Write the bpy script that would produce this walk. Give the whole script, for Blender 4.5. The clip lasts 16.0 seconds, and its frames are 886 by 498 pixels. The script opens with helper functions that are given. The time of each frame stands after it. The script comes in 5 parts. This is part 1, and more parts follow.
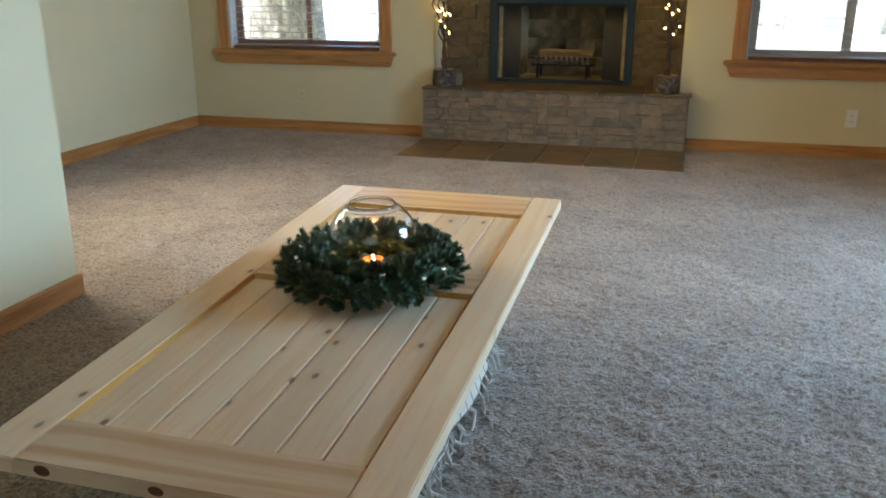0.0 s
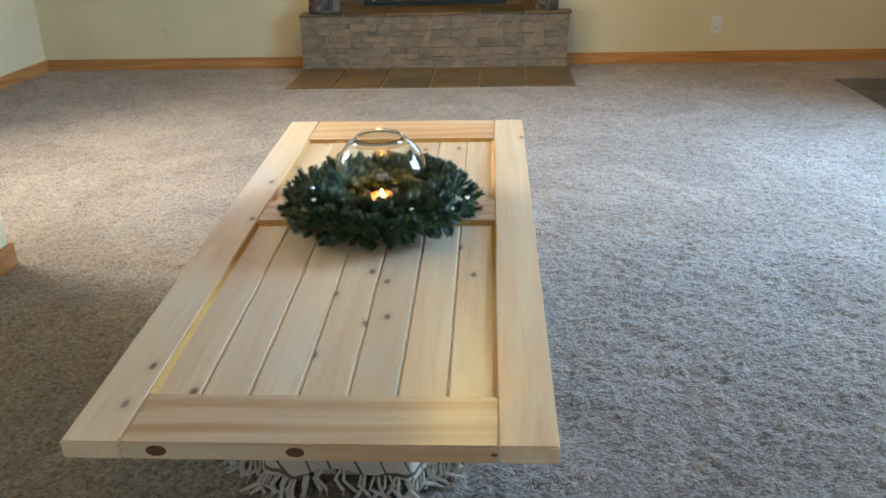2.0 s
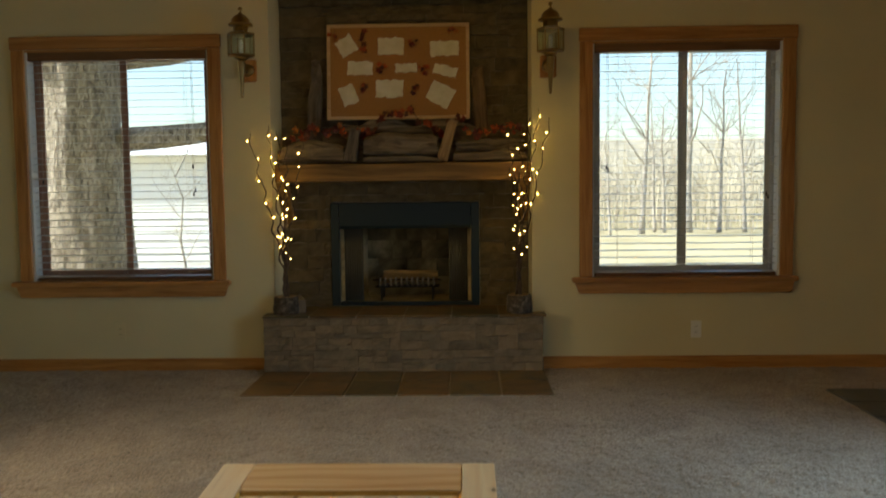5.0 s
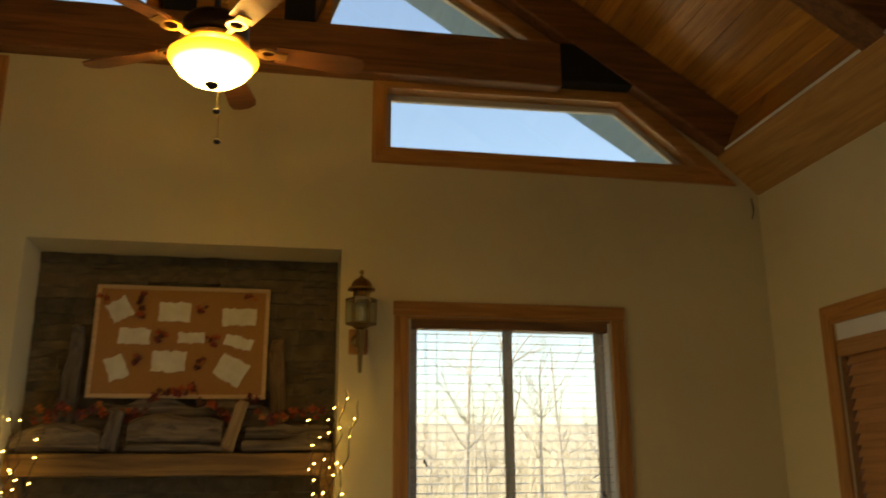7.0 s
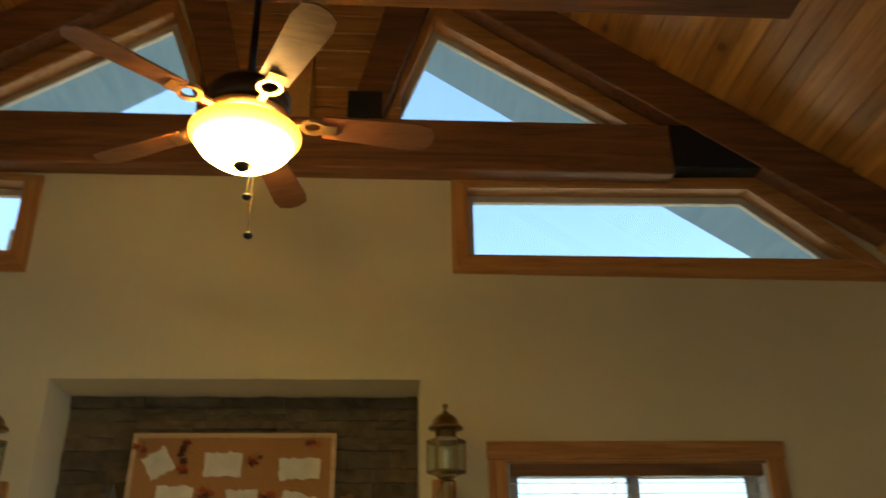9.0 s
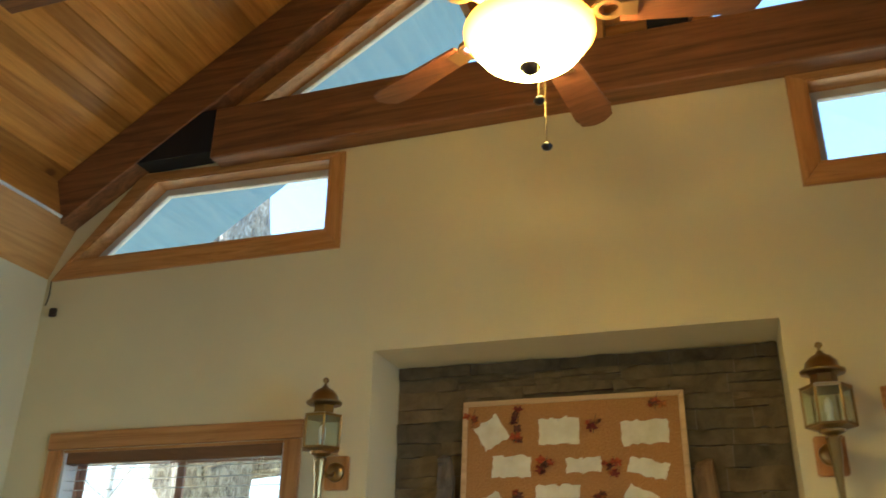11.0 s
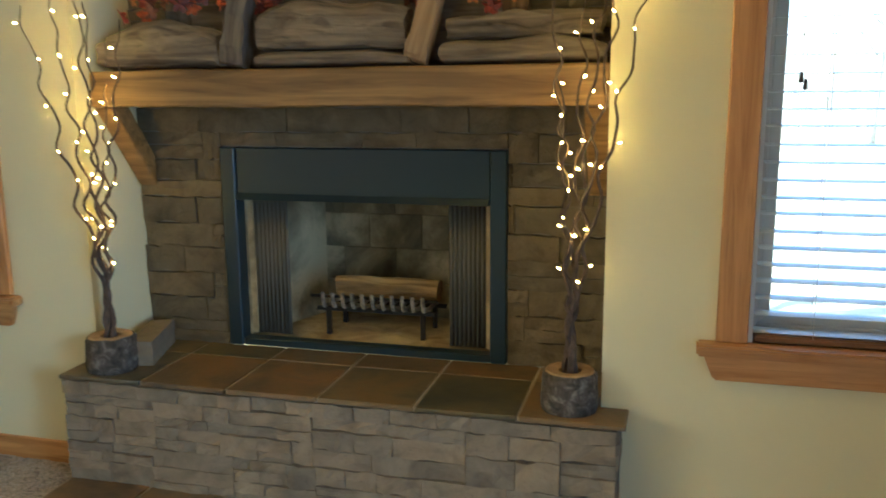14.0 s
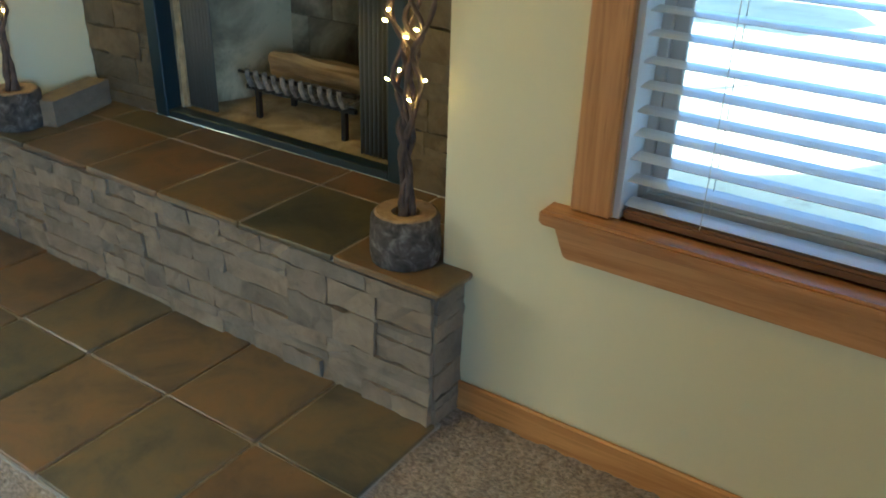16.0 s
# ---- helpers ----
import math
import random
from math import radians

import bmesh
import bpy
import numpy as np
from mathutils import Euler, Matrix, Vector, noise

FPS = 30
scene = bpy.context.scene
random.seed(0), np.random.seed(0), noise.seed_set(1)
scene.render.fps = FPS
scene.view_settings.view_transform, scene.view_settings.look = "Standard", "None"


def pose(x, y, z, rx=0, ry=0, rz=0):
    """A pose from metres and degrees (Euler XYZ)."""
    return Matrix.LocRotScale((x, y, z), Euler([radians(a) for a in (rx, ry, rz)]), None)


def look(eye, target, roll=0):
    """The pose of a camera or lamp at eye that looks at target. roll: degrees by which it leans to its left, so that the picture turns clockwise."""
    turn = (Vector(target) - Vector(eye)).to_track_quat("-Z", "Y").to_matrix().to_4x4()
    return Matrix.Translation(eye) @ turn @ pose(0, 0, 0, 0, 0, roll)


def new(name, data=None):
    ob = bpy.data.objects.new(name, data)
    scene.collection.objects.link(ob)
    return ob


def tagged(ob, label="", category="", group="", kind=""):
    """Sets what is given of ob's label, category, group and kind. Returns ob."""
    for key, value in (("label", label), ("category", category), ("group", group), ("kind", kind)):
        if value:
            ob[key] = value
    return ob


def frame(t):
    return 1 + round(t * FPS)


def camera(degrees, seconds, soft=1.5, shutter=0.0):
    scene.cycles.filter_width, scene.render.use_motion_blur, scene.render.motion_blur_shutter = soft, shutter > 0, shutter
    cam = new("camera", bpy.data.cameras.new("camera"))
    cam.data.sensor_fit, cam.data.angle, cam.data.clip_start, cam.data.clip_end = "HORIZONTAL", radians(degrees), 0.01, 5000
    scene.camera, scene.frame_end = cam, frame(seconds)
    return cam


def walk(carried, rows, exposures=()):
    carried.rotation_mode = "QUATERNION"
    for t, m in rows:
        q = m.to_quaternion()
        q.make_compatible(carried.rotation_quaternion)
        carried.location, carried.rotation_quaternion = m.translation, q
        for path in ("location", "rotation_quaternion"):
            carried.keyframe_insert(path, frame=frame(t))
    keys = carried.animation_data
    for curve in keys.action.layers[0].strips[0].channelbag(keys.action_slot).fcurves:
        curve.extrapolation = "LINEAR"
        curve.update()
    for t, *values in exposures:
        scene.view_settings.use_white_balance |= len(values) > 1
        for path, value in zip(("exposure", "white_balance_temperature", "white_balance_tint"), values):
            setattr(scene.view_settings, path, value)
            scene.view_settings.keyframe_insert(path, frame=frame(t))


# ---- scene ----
cam = camera(55.5, 16.0, 1.6, 0.4)

# seconds, stops, kelvin, tint
EXPOSURES = [(0.0, 2.1, 5100, 7), (0.5, 2.55, 4850, 8), (2.2, 2.7, 4850, 6), (3.0, 2.0, 4800, 3), (5.3, 0.75, 6300, 4), (6.0, 0.65, 6700, 5), (6.5, 0.7, 6800, 5), (7.0, 0.95, 7350, 8), (7.5, 1.2, 6950, 8), (8.5, 1.2, 5700, 3), (9.2, 1.6, 5700, 4), (11.3, 2.3, 4750, 1), (12.0, 2.1, 3800, 1), (12.5, 1.57, 3700, 0), (13.0, 1.45, 4200, -1), (13.5, 2.5999999999999996, 5050, 3), (14.5, 2.3, 4350, -3), (15.5, 2.05, 4420, -4), (16.0, 2.45, 4370, -2)]
PATH = [
    (0, (0.961, -6.462, 1.207), (0.444, -4.629, 0.597), -0.0),
    (0.5, (0.791, -6.388, 1.206), (0.408, -4.55, 0.515), -1.8),
    (1, (0.607, -6.429, 1.198), (0.43, -4.582, 0.452), -1.1),
    (1.5, (0.468, -6.514, 1.21), (0.357, -4.675, 0.432), -1.4),
    (2, (0.433, -6.529, 1.207), (0.32, -4.688, 0.434), -1.4),
    (2.5, (0.419, -6.526, 1.22), (0.293, -4.634, 0.583), -0.7),
    (3, (0.403, -6.511, 1.236), (0.275, -4.57, 0.771), -0.9),
    (3.2, (0.401, -6.506, 1.249), (0.271, -4.551, 0.849), -1.0),
    (5.3, (0.498, -5.937, 1.311), (0.469, -3.937, 1.271), -1.0),
    (5.5, (0.512, -5.852, 1.292), (0.509, -3.853, 1.341), -1.4),
    (6, (0.396, -5.62, 1.372), (0.521, -3.633, 1.561), -2.4),
    (6.5, (0.479, -5.397, 1.417), (0.707, -3.439, 1.751), -1.5),
    (7, (0.644, -5.181, 1.389), (0.992, -3.279, 1.898), -0.3),
    (7.5, (0.67, -4.977, 1.431), (1.161, -3.125, 2.006), -0.3),
    (8, (0.673, -4.691, 1.483), (1.226, -2.874, 2.11), -1.5),
    (8.5, (0.733, -4.463, 1.477), (1.133, -2.64, 2.196), -1.8),
    (9, (0.773, -4.238, 1.544), (0.9, -2.424, 2.377), -0.9),
    (9.2, (0.814, -4.186, 1.563), (0.824, -2.376, 2.413), -0.4),
    (11.3, (0.693, -3.609, 1.572), (0.008, -1.888, 2.326), 1.7),
    (11.5, (0.698, -3.572, 1.567), (-0.044, -1.84, 2.237), 2.0),
    (12, (0.716, -3.471, 1.518), (-0.102, -1.682, 1.879), 1.7),
    (12.5, (0.702, -3.309, 1.549), (-0.066, -1.463, 1.592), 0.6),
    (13, (0.805, -3.063, 1.444), (0.185, -1.172, 1.25), 0.1),
    (13.5, (0.941, -2.838, 1.386), (0.397, -0.939, 1.073), -0.1),
    (14, (1.122, -2.601, 1.426), (0.61, -0.704, 1.049), -0.5),
    (14.5, (1.225, -2.333, 1.412), (0.71, -0.464, 0.92), 0.0),
    (15, (1.422, -2.057, 1.436), (0.89, -0.225, 0.837), -0.8),
    (15.5, (1.73, -1.851, 1.407), (0.95, -0.175, 0.643), 0.4),
    (16, (1.972, -1.578, 1.408), (0.994, -0.086, 0.504), 1.8),
]
walk(cam, [(t, look(eye, target, roll)) for t, eye, target, roll in PATH], EXPOSURES)

from mathutils.geometry import tessellate_polygon

# ---- world and lights ----
world = bpy.data.worlds.new("sky")
scene.world = world
world.use_nodes = True
wn = world.node_tree.nodes
sky = wn.new("ShaderNodeTexSky")
sky.sky_type, sky.sun_disc = "NISHITA", False
sky.dust_density, sky.air_density, sky.ozone_density = 1.2, 1.2, 1.1
sky.sun_elevation, sky.sun_rotation = radians(42), radians(-108.4)
wn["Background"].inputs["Strength"].default_value = 0.15
world.node_tree.links.new(sky.outputs["Color"], wn["Background"].inputs["Color"])

sun = new("sun", bpy.data.lights.new("sun", "SUN"))
sun.data.energy, sun.data.angle, sun.data.color = 5.0, radians(0.6), (1.0, 0.93, 0.82)
sun.matrix_world = look((-9.0, -3.0, 8.5), (0, 0, 0))


def window_light(name, at, target, wide, high, watts, colour):
    lamp = new(name, bpy.data.lights.new(name, "AREA"))
    lamp.data.shape, lamp.data.size, lamp.data.size_y = "RECTANGLE", wide, high
    lamp.data.energy, lamp.data.color = watts, colour
    lamp.matrix_world = look(at, target)
    return lamp


window_light("patio_daylight", (3.84, -2.95, 1.08), (0.9, -3.3, 0.35), 1.7, 1.9, 23, (0.60, 0.81, 1.0)).data.spread = radians(108)
window_light("side_daylight", (-3.05, -2.85, 1.25), (-0.6, -2.85, 0.2), 1.5, 1.6, 14, (1.0, 0.76, 0.47)).data.spread = radians(100)
# Weak fill lamp added at the south wall, with no known source there.
window_light("back_fill", (1.2, -8.46, 1.4), (1.2, 0, 1.4), 2.4, 1.6, 2.6, (0.95, 0.97, 1.0))


# ---- materials ----
def material(name, base=(0.5, 0.5, 0.5), rough=0.6, metal=0.0):
    m = bpy.data.materials.new(name)
    m.use_nodes = True
    b = m.node_tree.nodes["Principled BSDF"]
    b.inputs["Base Color"].default_value = (*base, 1)
    b.inputs["Roughness"].default_value = rough
    b.inputs["Metallic"].default_value = metal
    return m


def node(m, kind, **sockets):
    n = m.node_tree.nodes.new(kind)
    for k, v in sockets.items():
        n.inputs[k.replace("_", " ")].default_value = v
    return n


def join(m, a, b):
    m.node_tree.links.new(a, b)


def coords(m, scale=(1, 1, 1), shift=True):
    """Object coordinates, scaled, moved by a random step for each object."""
    tc = node(m, "ShaderNodeTexCoord")
    mp = node(m, "ShaderNodeMapping")
    mp.inputs["Scale"].default_value = scale
    join(m, tc.outputs["Object"], mp.inputs["Vector"])
    if shift:
        info = node(m, "ShaderNodeObjectInfo")
        mul = m.node_tree.nodes.new("ShaderNodeMath")
        mul.operation = "MULTIPLY"
        mul.inputs[1].default_value = 37.0
        join(m, info.outputs["Random"], mul.inputs[0])
        join(m, mul.outputs[0], mp.inputs["Location"])
    return mp.outputs["Vector"]


def world_coords(m):
    """Place in the room, moved by a random step for each object, so that pieces of any size share one grain."""
    geo = node(m, "ShaderNodeNewGeometry")
    info = node(m, "ShaderNodeObjectInfo")
    add = m.node_tree.nodes.new("ShaderNodeVectorMath")
    add.operation = "MULTIPLY_ADD"
    add.inputs[1].default_value = (37.0, 21.0, 53.0)
    join(m, info.outputs["Random"], add.inputs[0])
    join(m, geo.outputs["Position"], add.inputs[2])
    return add.outputs[0]


def ramp(m, fac, stops):
    r = m.node_tree.nodes.new("ShaderNodeValToRGB")
    e = r.color_ramp.elements
    while len(e) < len(stops):
        e.new(0.5)
    for el, (p, c) in zip(e, stops):
        el.position, el.color = p, (*c, 1)
    join(m, fac, r.inputs["Fac"])
    return r.outputs["Color"]


def noise_tex(m, vec, scale, detail=4.0, rough=0.55, distortion=0.0):
    n = node(m, "ShaderNodeTexNoise", Scale=scale, Detail=detail, Roughness=rough, Distortion=distortion)
    join(m, vec, n.inputs["Vector"])
    return n.outputs["Fac"]


def mix(m, a, b, fac, blend="MIX"):
    x = m.node_tree.nodes.new("ShaderNodeMix")
    x.data_type, x.blend_type = "RGBA", blend
    for sock, v in ((x.inputs[6], a), (x.inputs[7], b), (x.inputs[0], fac)):
        if isinstance(v, (tuple, float, int)):
            sock.default_value = (*v, 1) if isinstance(v, tuple) else v
        else:
            join(m, v, sock)
    return x.outputs[2]


def bump(m, height, strength=0.3, distance=0.01):
    b = node(m, "ShaderNodeBump", Strength=strength, Distance=distance)
    join(m, height, b.inputs["Height"])
    join(m, b.outputs["Normal"], m.node_tree.nodes["Principled BSDF"].inputs["Normal"])


def base(m, colour):
    join(m, colour, m.node_tree.nodes["Principled BSDF"].inputs["Base Color"])


def wood(name, dark, light, along="y", rough=0.5, fine=90.0, knots=0.0, contrast=1.0, relief=0.15, ring=5.0):
    """Sawn timber: long streaks along one axis, fine pores, a few knots, tint that differs from board to board."""
    m = material(name, light, rough)
    k = {"x": 0, "y": 1, "z": 2}[along]
    sc = [1.0, 1.0, 1.0]
    sc[k] = 0.06
    v = coords(m, tuple(sc))
    streak = noise_tex(m, v, ring * 4, 5.0, 0.6, 1.2)
    pores = noise_tex(m, v, fine, 3.0, 0.7)
    c = ramp(m, streak, [(0.30, dark), (0.50, tuple(0.45 * a + 0.55 * b for a, b in zip(dark, light))), (0.68, light)])
    c = mix(m, c, tuple(0.55 * a for a in dark), ramp(m, pores, [(0.56, (0, 0, 0)), (0.72, (0.45 * contrast,) * 3)]))
    info = node(m, "ShaderNodeObjectInfo")
    c = mix(m, c, ramp(m, info.outputs["Random"], [(0.0, (0.84, 0.82, 0.80)), (1.0, (1.08, 1.06, 1.03))]), 0.7, "MULTIPLY")
    if knots:
        sk = [1.0, 1.0, 1.0]
        sk[k] = 0.55
        vor = node(m, "ShaderNodeTexVoronoi", Scale=knots)
        vor.voronoi_dimensions = "2D"
        join(m, coords(m, tuple(sk)), vor.inputs["Vector"])
        chosen = node(m, "ShaderNodeSeparateColor")
        join(m, vor.outputs["Color"], chosen.inputs[0])
        keep = ramp(m, chosen.outputs[0], [(0.34, (0, 0, 0)), (0.40, (1, 1, 1))])
        halo = mix(m, ramp(m, vor.outputs["Distance"], [(0.03, (0.5, 0.5, 0.5)), (0.13, (0, 0, 0))]), keep, 1.0, "MULTIPLY")
        core = mix(m, ramp(m, vor.outputs["Distance"], [(0.026, (0.8, 0.8, 0.8)), (0.056, (0, 0, 0))]), keep, 1.0, "MULTIPLY")
        c = mix(m, c, tuple(0.72 * a for a in dark), halo)
        c = mix(m, c, (0.17, 0.062, 0.016), core)
    base(m, c)
    bump(m, streak, relief, 0.004)
    return m


def plaster(name, colour):
    m = material(name, colour, 0.75)
    v = coords(m, shift=False)
    big = noise_tex(m, v, 0.9, 3.0)
    c = mix(m, colour, tuple(0.90 * a for a in colour), ramp(m, big, [(0.35, (0, 0, 0)), (0.7, (1, 1, 1))]))
    base(m, c)
    bump(m, noise_tex(m, v, 55.0, 4.0, 0.6), 0.22, 0.004)
    return m


def stone(name, stops, scale=5.0, rough=0.75, relief=0.5, spread=0.5, tints=((0.0, (0.70, 0.70, 0.70)), (0.3, (0.98, 0.98, 0.97)), (0.6, (1.10, 1.02, 0.90)), (0.85, (1.22, 1.10, 0.92)), (1.0, (0.92, 0.90, 0.90)))):
    m = material(name, stops[0][1], rough)
    v = world_coords(m)
    a = noise_tex(m, v, scale, 6.0, 0.62, 0.6)
    c = ramp(m, a, stops)
    info = node(m, "ShaderNodeObjectInfo")
    c = mix(m, c, ramp(m, info.outputs["Random"], tints), spread, "MULTIPLY")
    fine = noise_tex(m, v, scale * 9, 5.0, 0.7)
    c = mix(m, c, (0.05, 0.045, 0.04), ramp(m, fine, [(0.58, (0, 0, 0)), (0.8, (0.5, 0.5, 0.5))]))
    base(m, c)
    bump(m, mix(m, a, fine, 0.5), relief, 0.012)
    return m


def glass(name, tint=(1, 1, 1), rough=0.0, ior=1.45):
    m = material(name, tint, rough)
    b = m.node_tree.nodes["Principled BSDF"]
    b.inputs["Transmission Weight"].default_value = 1.0
    b.inputs["IOR"].default_value = ior
    return m


def glow(name, colour, strength):
    m = material(name, colour, 0.5)
    b = m.node_tree.nodes["Principled BSDF"]
    b.inputs["Emission Color"].default_value = (*colour, 1)
    b.inputs["Emission Strength"].default_value = strength
    return m


WALL = plaster("cream_wall_paint", (0.72, 0.632, 0.38))
WALL_WHITE = plaster("white_jamb_paint", (0.80, 0.80, 0.78))
OAK_X = wood("oak_trim_x", (0.32, 0.133, 0.031), (0.58, 0.30, 0.092), "x", 0.38, 70)
OAK_Z = wood("oak_trim_z", (0.32, 0.133, 0.031), (0.58, 0.30, 0.092), "z", 0.38, 70)
OAK_Y = wood("oak_trim_y", (0.32, 0.133, 0.031), (0.58, 0.30, 0.092), "y", 0.38, 70)
PINE = wood("fresh_pine", (0.86, 0.61, 0.34), (0.95, 0.79, 0.53), "y", 0.28, 60, 6.0, 0.45, 0.10, 4.0)
PINE_X = wood("fresh_pine_cross", (0.74, 0.46, 0.21), (0.94, 0.76, 0.49), "x", 0.28, 60, 2.5, 0.3, 0.10, 3.0)
shader = PINE_X.node_tree.nodes["Principled BSDF"]
grain = node(PINE_X, "ShaderNodeTexWave", Scale=5.0, Distortion=9.0, Detail=1.5)
grain.inputs["Detail Scale"].default_value = 0.7
grain.wave_type, grain.bands_direction = "BANDS", "Y"
join(PINE_X, coords(PINE_X, (0.30, 1.0, 1.0), True), grain.inputs["Vector"])
base(PINE_X, mix(PINE_X, shader.inputs["Base Color"].links[0].from_socket, (0.80, 0.60, 0.36), ramp(PINE_X, grain.outputs["Fac"], [(0.45, (0, 0, 0)), (0.9, (0.6, 0.6, 0.6))]), "MULTIPLY"))
# Amber puts the warm shade along the panel edges into the bead colour.
PINE_AMBER = wood("amber_pine_edge", (0.62, 0.33, 0.06), (0.80, 0.47, 0.11), "y", 0.4, 60)
PLANK = wood("knotty_ceiling_plank", (0.42, 0.175, 0.028), (0.68, 0.35, 0.072), "y", 0.34, 45, 2.2, 1.0)
shader = PLANK.node_tree.nodes["Principled BSDF"]
isle = node(PLANK, "ShaderNodeNewGeometry")
base(PLANK, mix(PLANK, shader.inputs["Base Color"].links[0].from_socket, ramp(PLANK, isle.outputs["Random Per Island"], [(0.0, (0.55, 0.50, 0.42)), (0.5, (0.95, 0.92, 0.88)), (1.0, (1.2, 1.2, 1.15))]), 0.85, "MULTIPLY"))
BEAM = wood("dark_stained_beam", (0.105, 0.044, 0.016), (0.265, 0.115, 0.041), "x", 0.55, 40, 0.9)
SOFFIT = wood("blond_ply_soffit", (0.40, 0.20, 0.052), (0.58, 0.33, 0.10), "y", 0.45, 30, 0.0, 0.5)
MANTEL = wood("rough_mantel_beam", (0.125, 0.066, 0.020), (0.37, 0.215, 0.068), "x", 0.5, 35, 0.8, 1.0, 0.4)
BARN = wood("weathered_barn_wood", (0.060, 0.044, 0.031), (0.29, 0.23, 0.158), "x", 0.85, 50, 0.0, 1.2, 0.8)
BARN_Z = wood("weathered_driftwood", (0.055, 0.045, 0.036), (0.20, 0.165, 0.13), "z", 0.85, 50, 0.0, 1.2, 0.8)
LEDGE = stone("ledge_stone", [(0.30, (0.135, 0.104, 0.068)), (0.5, (0.224, 0.176, 0.117)), (0.70, (0.295, 0.236, 0.158))], 7.0, 0.8, 0.65, 0.6)
SLATE = stone("rust_slate", [(0.28, (0.050, 0.047, 0.035)), (0.42, (0.100, 0.079, 0.050)), (0.52, (0.143, 0.104, 0.054)), (0.64, (0.176, 0.111, 0.048)), (0.78, (0.113, 0.092, 0.060))], 4.2, 0.42, 0.22, 0.8, ((0.0, (0.55, 0.64, 0.60)), (0.25, (0.95, 0.97, 0.86)), (0.55, (1.15, 1.0, 0.78)), (0.8, (1.15, 0.86, 0.62)), (1.0, (0.72, 0.74, 0.66))))
SLATE_DARK = stone("dark_entry_slate", [(0.3, (0.03, 0.034, 0.04)), (0.7, (0.075, 0.08, 0.09))], 4.0, 0.4, 0.3)
GROUT = plaster("grey_grout", (0.36, 0.32, 0.26))
STEEL = material("black_painted_steel", (0.012, 0.026, 0.037), 0.36)
SOOT = stone("sooty_firebrick", [(0.30, (0.070, 0.060, 0.039)), (0.48, (0.251, 0.215, 0.132)), (0.66, (0.616, 0.524, 0.315))], 3.0, 0.9, 0.3, 0.2)
ASH = stone("ashy_firebox_floor", [(0.3, (0.259, 0.191, 0.095)), (0.7, (0.648, 0.510, 0.270))], 8.0, 0.95, 0.4, 0.2)
IRON = material("cast_iron", (0.03, 0.028, 0.026), 0.6, 0.6)
MESHC = material("spark_screen_mesh", (0.115, 0.105, 0.080), 0.7, 0.2)
BRASS = material("aged_brass", (0.31, 0.215, 0.09), 0.28, 1.0)
LAMPGLASS = glass("lantern_glass", (0.86, 0.93, 0.90), 0.05)
PANE = glass("window_pane", (0.98, 1.0, 1.0))
BRONZE = material("brown_window_frame", (0.36, 0.20, 0.135), 0.45)
VINYL = material("pale_window_track", (0.55, 0.52, 0.48), 0.45)
SLAT = material("ivory_blind_slat", (0.80, 0.78, 0.73), 0.20)
nt = SLAT.node_tree
trl = node(SLAT, "ShaderNodeBsdfTranslucent", Color=(0.88, 0.86, 0.82, 1))
SLAT.node_tree.nodes["Principled BSDF"].inputs["Coat Weight"].default_value = 0.6
mxs = node(SLAT, "ShaderNodeMixShader", Fac=0.4)
join(SLAT, nt.nodes["Principled BSDF"].outputs[0], mxs.inputs[1])
join(SLAT, trl.outputs[0], mxs.inputs[2])
join(SLAT, mxs.outputs[0], nt.nodes["Material Output"].inputs["Surface"])
WSLAT = wood("stained_blind_slat", (0.32, 0.15, 0.05), (0.52, 0.28, 0.11), "y", 0.4, 60)
RAIL = wood("stained_blind_rail", (0.12, 0.055, 0.022), (0.24, 0.12, 0.05), "x", 0.4, 60)
CORD = material("blind_cord", (0.70, 0.64, 0.52), 0.8)
TASSEL = material("dark_cord_tassel", (0.03, 0.022, 0.018), 0.5)
PLATE = material("white_outlet_plate", (0.82, 0.80, 0.74), 0.35)
BLACK = material("flat_black_paint", (0.006, 0.006, 0.007), 0.85)


# ---- mesh helpers ----
def box(bm, x0, x1, y0, y1, z0, z1, m=None):
    r = bmesh.ops.create_cube(bm, size=1.0)
    t = Matrix.Translation(((x0 + x1) / 2, (y0 + y1) / 2, (z0 + z1) / 2)) @ Matrix.Diagonal((abs(x1 - x0), abs(y1 - y0), abs(z1 - z0), 1))
    bmesh.ops.transform(bm, matrix=(m @ t) if m else t, verts=r["verts"])
    return r["verts"]


def bevel(bm, w=0.004, seg=1):
    bmesh.ops.bevel(bm, geom=bm.edges[:], offset=w, segments=seg, affect="EDGES", clamp_overlap=True)


def prism(bm, pts, a, b, axis="y"):
    """Extrude a convex outline of pairs between a and b along an axis: pairs are (x, z) for y, (y, z) for x, (x, y) for z."""
    def at(p, d):
        return {"y": (p[0], d, p[1]), "x": (d, p[0], p[1]), "z": (p[0], p[1], d)}[axis]
    lo = [bm.verts.new(at(p, a)) for p in pts]
    hi = [bm.verts.new(at(p, b)) for p in pts]
    n = len(pts)
    bm.faces.new(lo)
    bm.faces.new(hi[::-1])
    for i in range(n):
        bm.faces.new((lo[i], hi[i], hi[(i + 1) % n], lo[(i + 1) % n]))
    bmesh.ops.recalc_face_normals(bm, faces=bm.faces[:])


